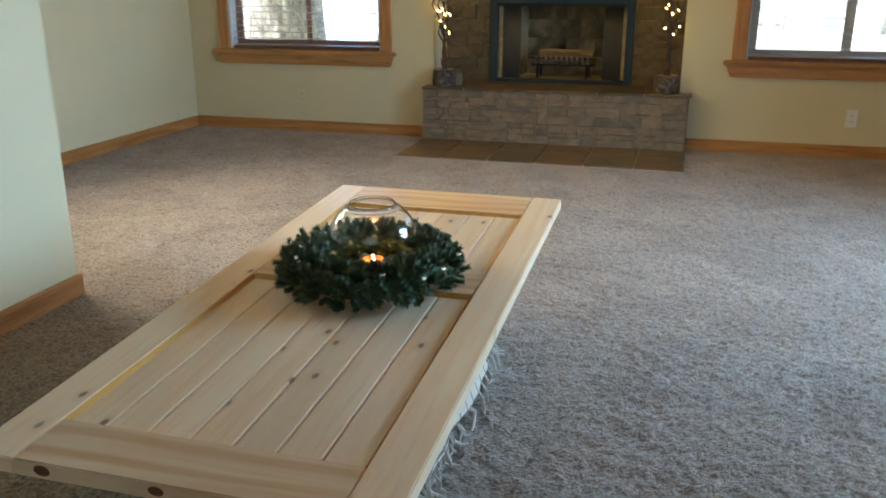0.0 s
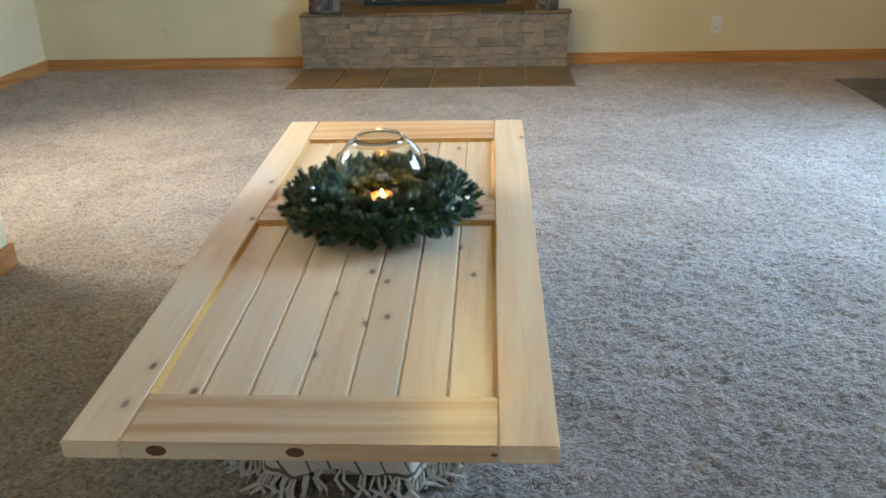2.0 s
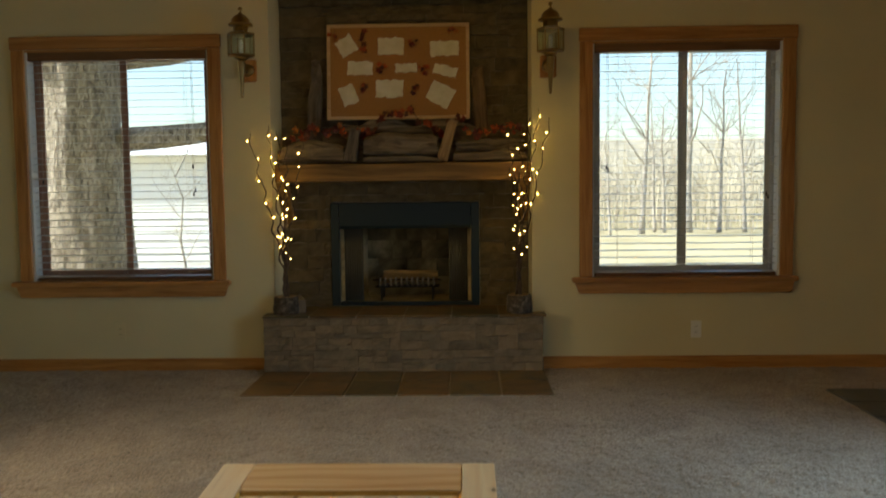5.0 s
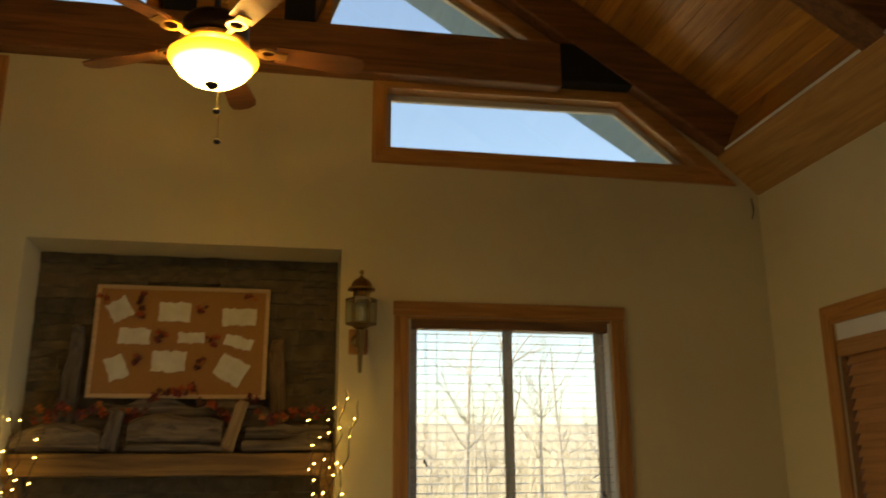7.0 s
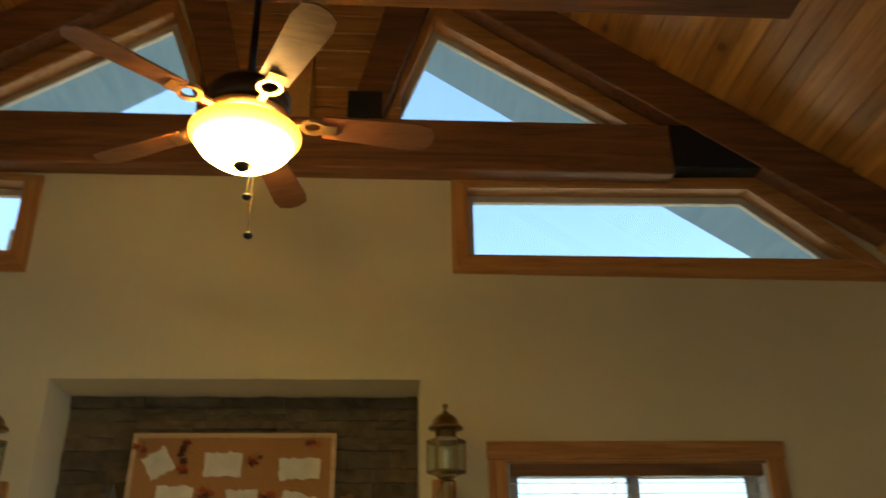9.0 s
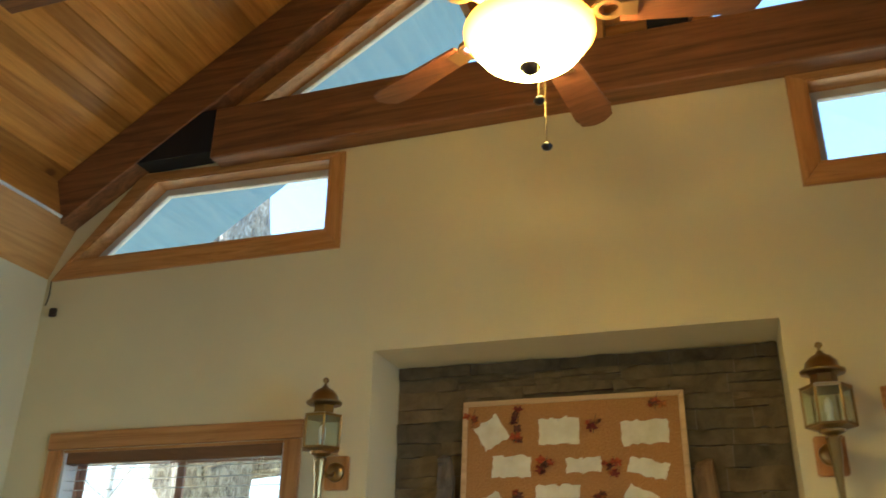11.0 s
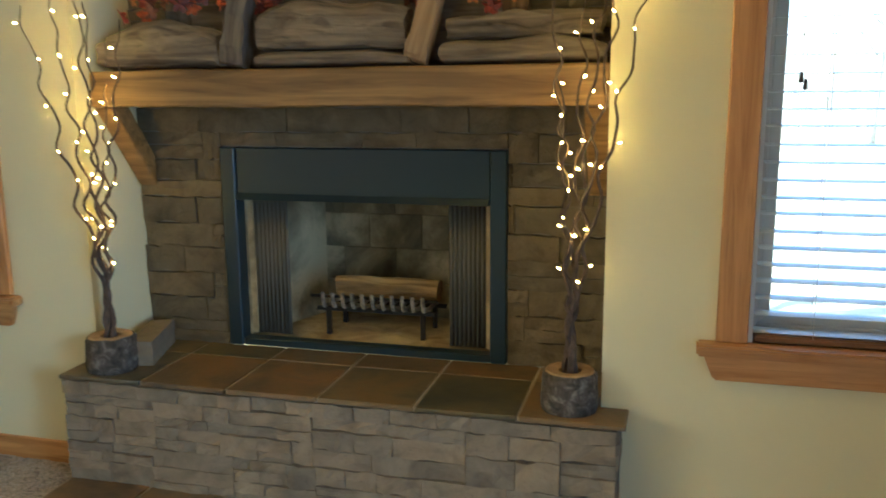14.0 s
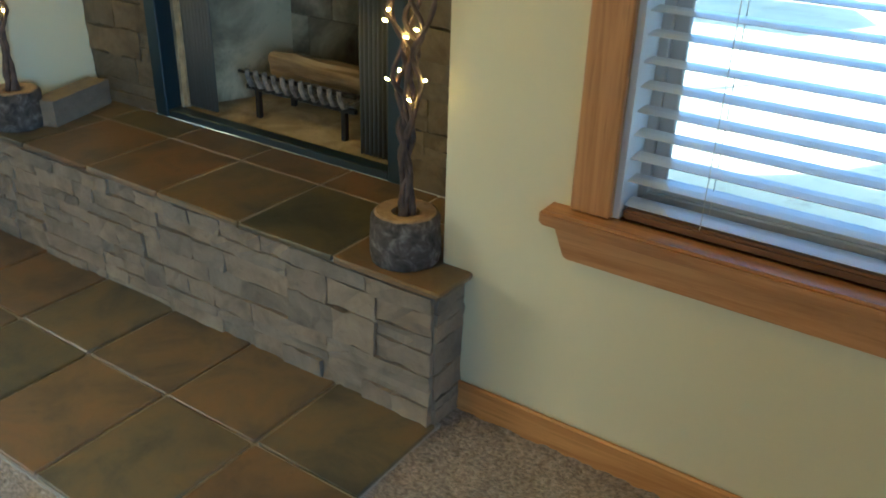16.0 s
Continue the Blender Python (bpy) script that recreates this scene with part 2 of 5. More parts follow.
def lathe(bm, profile, seg=24, centre=(0, 0), m=None):
    """Turn (radius, z) pairs about the upright axis."""
    rings = []
    for r, z in profile:
        if r < 1e-5:
            rings.append([bm.verts.new((centre[0], centre[1], z))])
        else:
            rings.append([bm.verts.new((centre[0] + r * math.cos(2 * math.pi * i / seg), centre[1] + r * math.sin(2 * math.pi * i / seg), z)) for i in range(seg)])
    for a, b in zip(rings, rings[1:]):
        for i in range(seg):
            j = (i + 1) % seg
            q = [a[i % len(a)], a[j % len(a)], b[j % len(b)], b[i % len(b)]]
            q = [v for k, v in enumerate(q) if v not in q[:k]]
            if len(q) > 2:
                bm.faces.new(q)
    if m:
        bmesh.ops.transform(bm, matrix=m, verts=[v for r in rings for v in r])


def tube(bm, pts, radii, seg=6):
    """A tapered tube along points."""
    pts = [Vector(p) for p in pts]
    rings, up = [], Vector((0.31, 0.87, 0.38))
    for i, p in enumerate(pts):
        d = (pts[min(i + 1, len(pts) - 1)] - pts[max(i - 1, 0)]).normalized()
        u = d.cross(up)
        if u.length < 0.05:
            u = d.cross(Vector((1, 0, 0)))
        u.normalize()
        w = d.cross(u)
        r = radii[i] if isinstance(radii, (list, tuple)) else radii
        rings.append([bm.verts.new(p + r * (math.cos(2 * math.pi * k / seg) * u + math.sin(2 * math.pi * k / seg) * w)) for k in range(seg)])
    for a, b in zip(rings, rings[1:]):
        for k in range(seg):
            bm.faces.new((a[k], a[(k + 1) % seg], b[(k + 1) % seg], b[k]))
    bm.faces.new(rings[0][::-1])
    bm.faces.new(rings[-1])


def mesh_of(bm, name, mat, smooth=False):
    me = bpy.data.meshes.new(name)
    bm.to_mesh(me)
    bm.free()
    me.materials.append(mat)
    if smooth:
        for p in me.polygons:
            p.use_smooth = True
    return me


def part(name, bm, mat, parent=None, label="", smooth=False):
    ob = new(name, mesh_of(bm, name, mat, smooth))
    ob.parent = parent
    return tagged(ob, label)


def thing(name, label, category, group="", kind="", at=None):
    ob = new(name)
    ob.empty_display_size = 0.1
    if at:
        ob.matrix_basis = at
    return tagged(ob, label, category, group, kind)


def block(name, x0, x1, y0, y1, z0, z1, mat, parent=None, label="", soft=0.0, category="", kind=""):
    bm = bmesh.new()
    box(bm, x0, x1, y0, y1, z0, z1)
    if soft:
        bevel(bm, soft)
    ob = part(name, bm, mat, parent, label)
    return tagged(ob, category=category, kind=kind)


def pierced(name, outline, holes, a, b, mat, axis="y"):
    """A wall between a and b with openings cut right through it."""
    def at(p, d):
        return Vector((p[0], d, p[1])) if axis == "y" else Vector((d, p[0], p[1]))
    bm = bmesh.new()
    loops = [outline] + holes
    flat = [p for l in loops for p in l]
    tris = tessellate_polygon([[Vector((p[0], p[1], 0)) for p in l] for l in loops])
    lo = [bm.verts.new(at(p, a)) for p in flat]
    hi = [bm.verts.new(at(p, b)) for p in flat]
    for t in tris:
        bm.faces.new([lo[i] for i in t])
        bm.faces.new([hi[i] for i in reversed(t)])
    s = 0
    for l in loops:
        n = len(l)
        for i in range(n):
            bm.faces.new((lo[s + i], lo[s + (i + 1) % n], hi[s + (i + 1) % n], hi[s + i]))
        s += n
    bmesh.ops.recalc_face_normals(bm, faces=bm.faces[:])
    return tagged(part(name, bm, mat), kind="structure")


def rect(x0, x1, z0, z1):
    return [(x0, z0), (x1, z0), (x1, z1), (x0, z1)]


def ring(bm_or_none, inner, outer, a, b, mat_of, name, parent, axis="y", soft=0.003):
    """Mitred pieces between two loops, one part a side."""
    n = len(inner)
    for i in range(n):
        j = (i + 1) % n
        bm = bmesh.new()
        prism(bm, [inner[i], inner[j], outer[j], outer[i]], a, b, axis)
        if soft:
            bevel(bm, soft)
        part(name, bm, mat_of(inner[i], inner[j]), parent)


def oak(p, q):
    return OAK_X if abs(p[0] - q[0]) > abs(p[1] - q[1]) else OAK_Z


# ---- plan ----
WEST, EAST, SOUTH = -3.07, 3.86, -8.5
RIDGE, PITCH = 0.23, 0.667


def underside(x):
    return 5.777 - PITCH * abs(x - RIDGE)


def deck(x):
    return underside(x) + 0.34


WIN_R, WIN_L = (1.37, 2.70, 0.66, 2.33), (-2.70, -1.37, 0.66, 2.33)
NICHE = (-0.93, 0.94, 0.40, 2.745)
TRAP_R = [(1.20, 3.44), (3.44, 3.44), (2.87, 3.905), (1.20, 3.885)]
TRAP_R_OUT = [(1.12, 3.34), (3.70, 3.32), (2.99, 3.975), (1.12, 3.925)]
TRAP_L = [(-2.90, 3.44), (-1.235, 3.43), (-1.235, 3.875), (-2.39, 3.905)]
TRAP_L_OUT = [(-3.03, 3.33), (-1.15, 3.32), (-1.15, 3.90), (-2.49, 3.965)]
TRI_R = [(0.70, 4.21), (2.40, 4.21), (1.035, 5.09)]
TRI_R_OUT = [(0.59, 4.12), (2.68, 4.12), (1.045, 5.22)]
TRI_L = [(-1.94, 4.21), (-0.24, 4.21), (-0.575, 5.09)]
TRI_L_OUT = [(-2.22, 4.12), (-0.13, 4.12), (-0.585, 5.22)]

pierced("wall_north", [(WEST - 0.14, -0.1), (EAST + 0.14, -0.1), (EAST + 0.14, deck(EAST)), (RIDGE, deck(RIDGE)), (WEST - 0.14, deck(WEST - 0.14))],
        [rect(*WIN_R), rect(*WIN_L), rect(*NICHE), TRAP_R, TRAP_L, TRI_R, TRI_L], 0.0, 0.16, WALL)
pierced("wall_east", rect(SOUTH, 0.0, -0.1, 3.62), [rect(-1.90, -0.67, 0.04, 2.23), rect(-3.85, -2.05, 0.04, 2.12)], EAST, EAST + 0.14, WALL, "x")
pierced("wall_west", rect(SOUTH, 0.0, -0.1, 3.9), [rect(-3.62, -2.08, 0.40, 2.12)], WEST - 0.14, WEST, WALL, "x")
# The opening in the south wall is added for the fill lamp.
pierced("wall_south", [(WEST - 0.14, -0.1), (EAST + 0.14, -0.1), (EAST + 0.14, deck(EAST)), (RIDGE, deck(RIDGE)), (WEST - 0.14, deck(WEST - 0.14))],
        [rect(0.0, 2.4, 0.6, 2.2)], SOUTH - 0.14, SOUTH, WALL)
bm = bmesh.new()
box(bm, -1.43, -1.31, SOUTH, -3.80, 0, 3.4)
box(bm, WEST, -1.432, -3.92, -3.80, 0, 3.4)
box(bm, WEST, -1.31, SOUTH, -3.80, 3.402, 3.5)
tagged(part("wall_partition", bm, WALL), kind="structure")

# Unseen panels added behind the lamp openings to keep sun and sky out.
for nm, a in (("window_shade_west", (WEST - 0.12, WEST - 0.10, -3.62, -2.08, 0.40, 2.12)), ("window_shade_east", (EAST + 0.10, EAST + 0.12, -3.85, -2.05, 0.04, 2.12)), ("window_shade_south", (0.0, 2.4, SOUTH - 0.12, SOUTH - 0.10, 0.6, 2.2))):
    tagged(block(nm, *a, WALL_WHITE), kind="structure")

# alcove round the fireplace
bm = bmesh.new()
box(bm, NICHE[0] - 0.1, NICHE[0], 0.16, 0.50, 0.0, NICHE[3] + 0.1)
tagged(part("wall_alcove_west", bm, WALL), kind="structure")
bm = bmesh.new()
box(bm, NICHE[1], NICHE[1] + 0.1, 0.16, 0.50, 0.0, NICHE[3] + 0.1)
tagged(part("wall_alcove_east", bm, WALL), kind="structure")
bm = bmesh.new()
box(bm, NICHE[0], NICHE[1], 0.16, 0.50, NICHE[3], NICHE[3] + 0.1)
tagged(part("wall_alcove_head", bm, WALL), kind="structure")

# outer backing so that no light leaks past the alcove
block("wall_alcove_back", NICHE[0] - 0.1, NICHE[1] + 0.1, 0.95, 1.0, 0.0, NICHE[3] + 0.1, WALL, kind="structure")

# ---- carpet ----
CARPET = material("cut_pile_carpet", (0.36, 0.30, 0.24), 0.95)
v = coords(CARPET, shift=False)
tuft = noise_tex(CARPET, v, 85.0, 3.0, 0.7)
swirl = noise_tex(CARPET, v, 2.6, 5.0, 0.6, 1.0)
c = ramp(CARPET, tuft, [(0.34, (0.165, 0.128, 0.088)), (0.50, (0.345, 0.272, 0.196)), (0.64, (0.50, 0.405, 0.305))])
c = mix(CARPET, c, (0.72, 0.70, 0.68), ramp(CARPET, swirl, [(0.40, (0, 0, 0)), (0.64, (0.9, 0.9, 0.9))]), "MULTIPLY")
base(CARPET, c)
bump(CARPET, tuft, 0.9, 0.012)
CARPET.node_tree.nodes["Principled BSDF"].inputs["Sheen Weight"].default_value = 0.25


def pile(name, x0, x1, y0, y1, step, high):
    """A sheet of carpet whose tufts stand up unevenly."""
    nx, ny = int((x1 - x0) / step) + 1, int((y1 - y0) / step) + 1
    rng = np.random.default_rng(5)
    h = rng.random((ny, nx))
    h = (h + np.roll(h, 1, 0) + np.roll(h, 1, 1) + np.roll(np.roll(h, 1, 0), 1, 1)) / 4
    low = rng.random((ny // 6 + 2, nx // 6 + 2)).repeat(6, 0).repeat(6, 1)[:ny, :nx]
    for ax in (0, 1):
        for k in (1, 2, 3):
            low = (low + np.roll(low, k, ax)) / 2
    z = (h - 0.5) * high * 1.3 + (low - 0.5) * high * 0.55 - 0.002
    xs, ys = np.linspace(x0, x1, nx), np.linspace(y0, y1, ny)
    gx, gy = np.meshgrid(xs, ys)
    gx = gx + (rng.random(gx.shape) - 0.5) * step * 0.7
    gy = gy + (rng.random(gx.shape) - 0.5) * step * 0.7
    co = np.stack([np.clip(gx, x0, x1), np.clip(gy, y0, y1), z], -1).reshape(-1, 3)
    i = np.arange(nx * ny).reshape(ny, nx)
    quads = np.stack([i[:-1, :-1], i[:-1, 1:], i[1:, 1:], i[1:, :-1]], -1).reshape(-1, 4)
    me = bpy.data.meshes.new(name)
    me.vertices.add(len(co))
    me.vertices.foreach_set("co", co.ravel())
    me.loops.add(quads.size)
    me.loops.foreach_set("vertex_index", quads.ravel())
    me.polygons.add(len(quads))
    me.polygons.foreach_set("loop_start", np.arange(0, quads.size, 4))
    me.update()
    me.validate()
    me.materials.append(CARPET)
    return tagged(new(name, me), "beige cut pile carpet with brushed swirls", kind="structure")


pile("floor_carpet", WEST, EAST, -6.3, 0.0, 0.0105, 0.0145)
bm = bmesh.new()
box(bm, WEST - 0.14, EAST + 0.14, SOUTH - 0.14, 0.16, -0.2, -0.03)
box(bm, WEST, EAST, SOUTH, -6.3, -0.028, -0.004)
tagged(part("floor", bm, CARPET), kind="structure")

# ---- ceiling of boards that run the length of the room ----
bm = bmesh.new()
for side in (-1, 1):
    run = 3.66 if side > 0 else 3.34
    n = 42
    for i in range(n):
        a, b = RIDGE + side * run * i / n, RIDGE + side * run * (i + 1) / n
        g = 0.007 * side
        za, zb = deck(a), deck(b)
        prism(bm, [(a, za + 0.03), (a, za + 0.011), (a + g, za), (b - g, zb), (b, zb + 0.011), (b, zb + 0.03)], SOUTH, -0.001)
tagged(part("ceiling", bm, PLANK), "knotty varnished pine plank ceiling", kind="structure")
bm = bmesh.new()
prism(bm, [(EAST + 0.6, deck(EAST + 0.6) + 0.04), (RIDGE, deck(RIDGE) + 0.04), (RIDGE, deck(RIDGE) + 0.16), (EAST + 0.6, deck(EAST + 0.6) + 0.16)], SOUTH - 0.14, 1.25)
prism(bm, [(WEST - 0.6, deck(WEST - 0.6) + 0.04), (RIDGE, deck(RIDGE) + 0.04), (RIDGE, deck(RIDGE) + 0.16), (WEST - 0.6, deck(WEST - 0.6) + 0.16)], SOUTH - 0.14, 1.25)
# Blue skylight under the overhang is put into the eave colour.
EAVE = wood("sky_tinted_eave_board", (0.11, 0.21, 0.37), (0.15, 0.26, 0.42), "y", 0.7)
tagged(part("roof", bm, EAVE), kind="structure")
for nm, pts in (("ceiling_soffit_east", [(EAST, 3.26), (3.57, 3.52), (3.57, 3.545), (EAST, 3.30)]), ("ceiling_soffit_west", [(WEST, 3.35), (-2.93, 3.66), (-2.93, 3.685), (WEST, 3.39)])):
    bm = bmesh.new()
    prism(bm, pts, SOUTH, -0.002)
    tagged(part(nm, bm, SOFFIT), "blond plywood sloping soffit", kind="structure")
    bm = bmesh.new()
    tube(bm, [(pts[2][0], SOUTH, pts[2][1]), (pts[2][0], -0.003, pts[2][1])], 0.011)
    tagged(part("trim_soffit", bm, WALL_WHITE), kind="structure")


for pts in ([(3.572, 3.546), (3.70, deck(3.70) + 0.02), (3.72, deck(3.72) + 0.02), (3.592, 3.546)], [(-2.932, 3.686), (-3.03, deck(-3.03) + 0.02), (-3.05, deck(-3.05) + 0.02), (-2.952, 3.686)]):
    bm = bmesh.new()
    prism(bm, pts, SOUTH, -0.004)
    tagged(part("ceiling_edge_board", bm, PLANK), kind="structure")


# ---- roof trusses ----
def truss(y0, y1, webs, low=3.92):
    t = thing("roof_truss", "dark-stained heavy timber roof truss under plank ceiling", "truss", "roof trusses")
    for side in (-1, 1):
        e = 3.83 if side > 0 else -3.04
        bm = bmesh.new()
        prism(bm, [(RIDGE, underside(RIDGE)), (RIDGE, deck(RIDGE) - 0.004), (e, deck(e) - 0.004), (e, underside(e) - 0.02)], y0, y1)
        bevel(bm, 0.008)
        part("rafter", bm, BEAM, t)
    bm = bmesh.new()
    box(bm, -1.95, 2.40, y0, y1, low, low + 0.33)
    bevel(bm, 0.008)
    part("bottom_chord", bm, BEAM, t)
    if webs:
        bm = bmesh.new()
        box(bm, RIDGE - 0.075, RIDGE + 0.075, y0 + 0.02, y1, 4.252, underside(RIDGE) + 0.02)
        bevel(bm, 0.006)
        # Blond wood puts the lamp light on this post into its colour.
        part("king_post", bm, SOFFIT, t)
        for s in (-1, 1):
            bm = bmesh.new()
            o = RIDGE + 0.01
            prism(bm, [(o + s * 0.28, 4.252), (o + s * 0.47, 4.252), (o + s * 0.78, 5.20), (o + s * 0.55, 5.36)], y0 + 0.03, y1)
            bevel(bm, 0.006)
            part("strut", bm, BEAM, t)
            bm = bmesh.new()
            box(bm, o + s * 0.38 - 0.1, o + s * 0.38 + 0.1, y0 + 0.012, y0 + 0.03, 4.255, 4.44)
            part("gusset_plate", bm, BLACK, t, "flat black steel gusset")
    for a, b in ((2.402, 3.17), (-1.952, -2.72)):
        bm = bmesh.new()
        prism(bm, [(a, 3.97), (b, 3.97), (b - (0.42 if b > 0 else -0.42), 4.25), (a, 4.25)], y0 + 0.006, y1)
        part("end_plate", bm, BLACK, t, "flat black steel end plate")
    return t


truss(-0.14, -0.002, True)
truss(-1.78, -1.58, False, 3.82)
bm = bmesh.new()
for i in range(11):
    z = 4.27 + 0.135 * i
    box(bm, RIDGE - 0.60, RIDGE + 0.60, -0.022, -0.003, z, z + 0.128)
bevel(bm, 0.004)
tagged(part("gable_boards", bm, OAK_X, None, "orange pine boards cladding the gable centre"), kind="structure")


# ---- windows ----
def glazing(name, loop, y, parent=None):
    bm = bmesh.new()
    prism(bm, loop, y, y + 0.005)
    ob = part(name, bm, PANE, parent)
    ob.visible_shadow = False
    return ob


def shrink(loop, d):
    cx, cz = sum(p[0] for p in loop) / len(loop), sum(p[1] for p in loop) / len(loop)
    n, out = len(loop), []
    for i in range(n):
        p0, p1, p2 = Vector(loop[i - 1]), Vector(loop[i]), Vector(loop[(i + 1) % n])
        a, b = (p1 - p0).normalized(), (p2 - p1).normalized()
        na, nb = Vector((-a.y, a.x)), Vector((-b.y, b.x))
        m = (na + nb)
        m = m / max(0.2, m.dot(na))
        out.append(tuple(p1 + d * m))
    return out


def gable_window(name, opening, outer, label):
    w = thing(name, label, "window", kind="structure")
    ring(None, opening, outer, -0.022, -0.001, oak, "casing", w)
    ring(None, shrink(opening, 0.012), opening, -0.018, 0.10, oak, "jamb", w, soft=0)
    ring(None, shrink(opening, 0.055), shrink(opening, 0.012), 0.085, 0.125, lambda p, q: VINYL, "window_frame", w)
    glazing("pane", shrink(opening, 0.052), 0.10, w)


gable_window("window_3", TRAP_R, TRAP_R_OUT, "oak-cased trapezoid clerestory window under the truss")
gable_window("window_4", TRAP_L, TRAP_L_OUT, "oak-cased trapezoid clerestory window under the truss")
gable_window("window_5", TRI_R, TRI_R_OUT, "oak-cased triangular gable window")
gable_window("window_6", TRI_L, TRI_L_OUT, "oak-cased triangular gable window")


def sliding_window(name, x0, x1, z0, z1, frame_mat):
    w = thing(name, "two-pane sliding window with wide oak casing and sill", "window", kind="structure")
    c = 0.092
    for a, b in ((x0 - c, x0), (x1, x1 + c)):
        bm = bmesh.new()
        box(bm, a, b, -0.022, -0.001, z0 + 0.002, z1)
        bevel(bm, 0.004)
        part("casing", bm, OAK_Z, w)
    bm = bmesh.new()
    box(bm, x0 - c - 0.006, x1 + c + 0.006, -0.026, -0.001, z1 + 0.001, z1 + c)
    bevel(bm, 0.004)
    part("head_casing", bm, OAK_X, w)
    bm = bmesh.new()
    box(bm, x0 - c - 0.055, x1 + c + 0.03, -0.062, 0.095, z0 - 0.036, z0)
    bevel(bm, 0.007, 2)
    part("window_sill", bm, OAK_X, w)
    bm = bmesh.new()
    prism(bm, [(x0 - c - 0.035, z0 - 0.037), (x1 + c + 0.012, z0 - 0.037), (x1 + c - 0.012, z0 - 0.118), (x0 - c - 0.002, z0 - 0.118)], -0.030, -0.001)
    bevel(bm, 0.006, 2)
    part("apron", bm, OAK_X, w)
    o = rect(x0, x1, z0, z1)
    for a, b, d in ((x0, x0 + 0.014, 0), (x1 - 0.014, x1, 0)):
        block("jamb", a, b, 0.0, 0.096, z0 + 0.001, z1 - 0.015, WALL_WHITE, w)
    block("head_jamb", x0, x1, 0.0, 0.096, z1 - 0.014, z1, OAK_X, w)
    f = rect(x0 + 0.002, x1 - 0.002, z0 + 0.002, z1 - 0.002)
    ring(None, shrink(f, 0.035), f, 0.097, 0.145, lambda p, q: frame_mat, "window_frame", w)
    xm = (x0 + x1) / 2
    for nm, a, b, y in (("sash", x0 + 0.036, xm + 0.03, 0.105), ("sash", xm - 0.03, x1 - 0.036, 0.126)):
        s = rect(a, b, z0 + 0.036, z1 - 0.036)
        sash = thing(nm, "", "")
        sash.parent = w
        ring(None, shrink(s, 0.034), s, y, y + 0.018, lambda p, q: frame_mat, "sash_frame", sash)
        glazing("pane", shrink(s, 0.030), y + 0.007, sash)
    return w


sliding_window("window_1", *WIN_R, VINYL)
sliding_window("window_2", *WIN_L, BRONZE)


def blind(x0, x1, z0, z1, label, tassels):
    b = thing("window_blind", label, "blind", "blinds of the front windows")
    bm = bmesh.new()
    box(bm, x0, x1, 0.004, 0.062, z1 - 0.075, z1 - 0.002)
    bevel(bm, 0.005)
    part("valance", bm, RAIL, b, "brown stained valance")
    bm = bmesh.new()
    box(bm, x0 + 0.002, x1 - 0.002, 0.004, 0.060, z0 + 0.0005, z0 + 0.024)
    bevel(bm, 0.006, 2)
    part("bottom_rail", bm, RAIL, b, "brown stained bottom rail")
    n = 31
    bm = bmesh.new()
    k = [(-0.025, -0.0006), (0.0, 0.0008), (0.025, -0.0006)]
    prism(bm, k + [(p, q + 0.0016) for p, q in reversed(k)], x0 + 0.002, x1 - 0.002, "x")
    me = mesh_of(bm, "slat", SLAT)
    for i in range(n):
        z = z0 + 0.034 + (z1 - 0.105 - z0 - 0.034) * i / (n - 1)
        s = new("slat", me)
        s.parent = b
        s.matrix_basis = pose(0, 0.037, z, random.uniform(2.8, 5.2), random.uniform(-0.12, 0.12), 0)
    for f in (0.13, 0.5, 0.87):
        for y in (0.0105, 0.0635):
            bm = bmesh.new()
            xx = x0 + f * (x1 - x0)
            tube(bm, [(xx, y, z0 + 0.02), (xx, y, z1 - 0.07)], 0.0011, 5)
            part("ladder_cord", bm, CORD, b)
    for x, z in tassels:
        bm = bmesh.new()
        tube(bm, [(x, -0.004, z), (x + 0.004, -0.002, (z + z1) / 2), (x, 0.002, z1 - 0.076)], 0.0013, 5)
        cord = part("pull_cord", bm, CORD, b)
        bm = bmesh.new()
        lathe(bm, [(0.0, z + 0.002), (0.004, z), (0.0075, z - 0.028), (0.0, z - 0.03)], 10, (x, -0.004))
        part("tassel", bm, TASSEL, cord)
    return b


blind(1.386, 2.684, 0.66, 2.33, "open ivory slat blind inside the oak-cased window", [(1.47, 1.46), (1.482, 1.44), (2.60, 1.26), (2.612, 1.24)])
blind(-2.684, -1.386, 0.66, 2.33, "open ivory slat blind before the tree trunk", [(-2.60, 1.40), (-1.50, 1.50), (-1.50, 1.30), (-1.488, 1.33)])

# glazed patio window on the east wall
w = thing("window_7", "oak-cased tall window with closed wooden blind", "window", kind="structure")
ring(None, rect(-1.90, -0.67, 0.04, 2.23), rect(-2.0, -0.565, -0.02, 2.345), EAST - 0.022, EAST - 0.001, lambda p, q: OAK_Y if abs(p[0] - q[0]) > 0.5 else OAK_Z, "casing", w, "x")
block("head_panel", EAST + 0.01, EAST + 0.06, -1.899, -0.671, 2.13, 2.229, WALL_WHITE, w, "white panel over the blind")
b = thing("patio_blind", "closed stained wooden slat blind in the tall window", "blind")
bm = bmesh.new()
box(bm, EAST - 0.012, EAST + 0.05, -1.895, -0.675, 2.03, 2.128)
bevel(bm, 0.006, 2)
part("valance", bm, WSLAT, b)
bm = bmesh.new()
prism(bm, [(EAST + 0.005, -0.034), (EAST + 0.009, -0.036), (EAST + 0.045, 0.034), (EAST + 0.041, 0.036)], -1.84, -0.73)
me = mesh_of(bm, "slat", WSLAT)
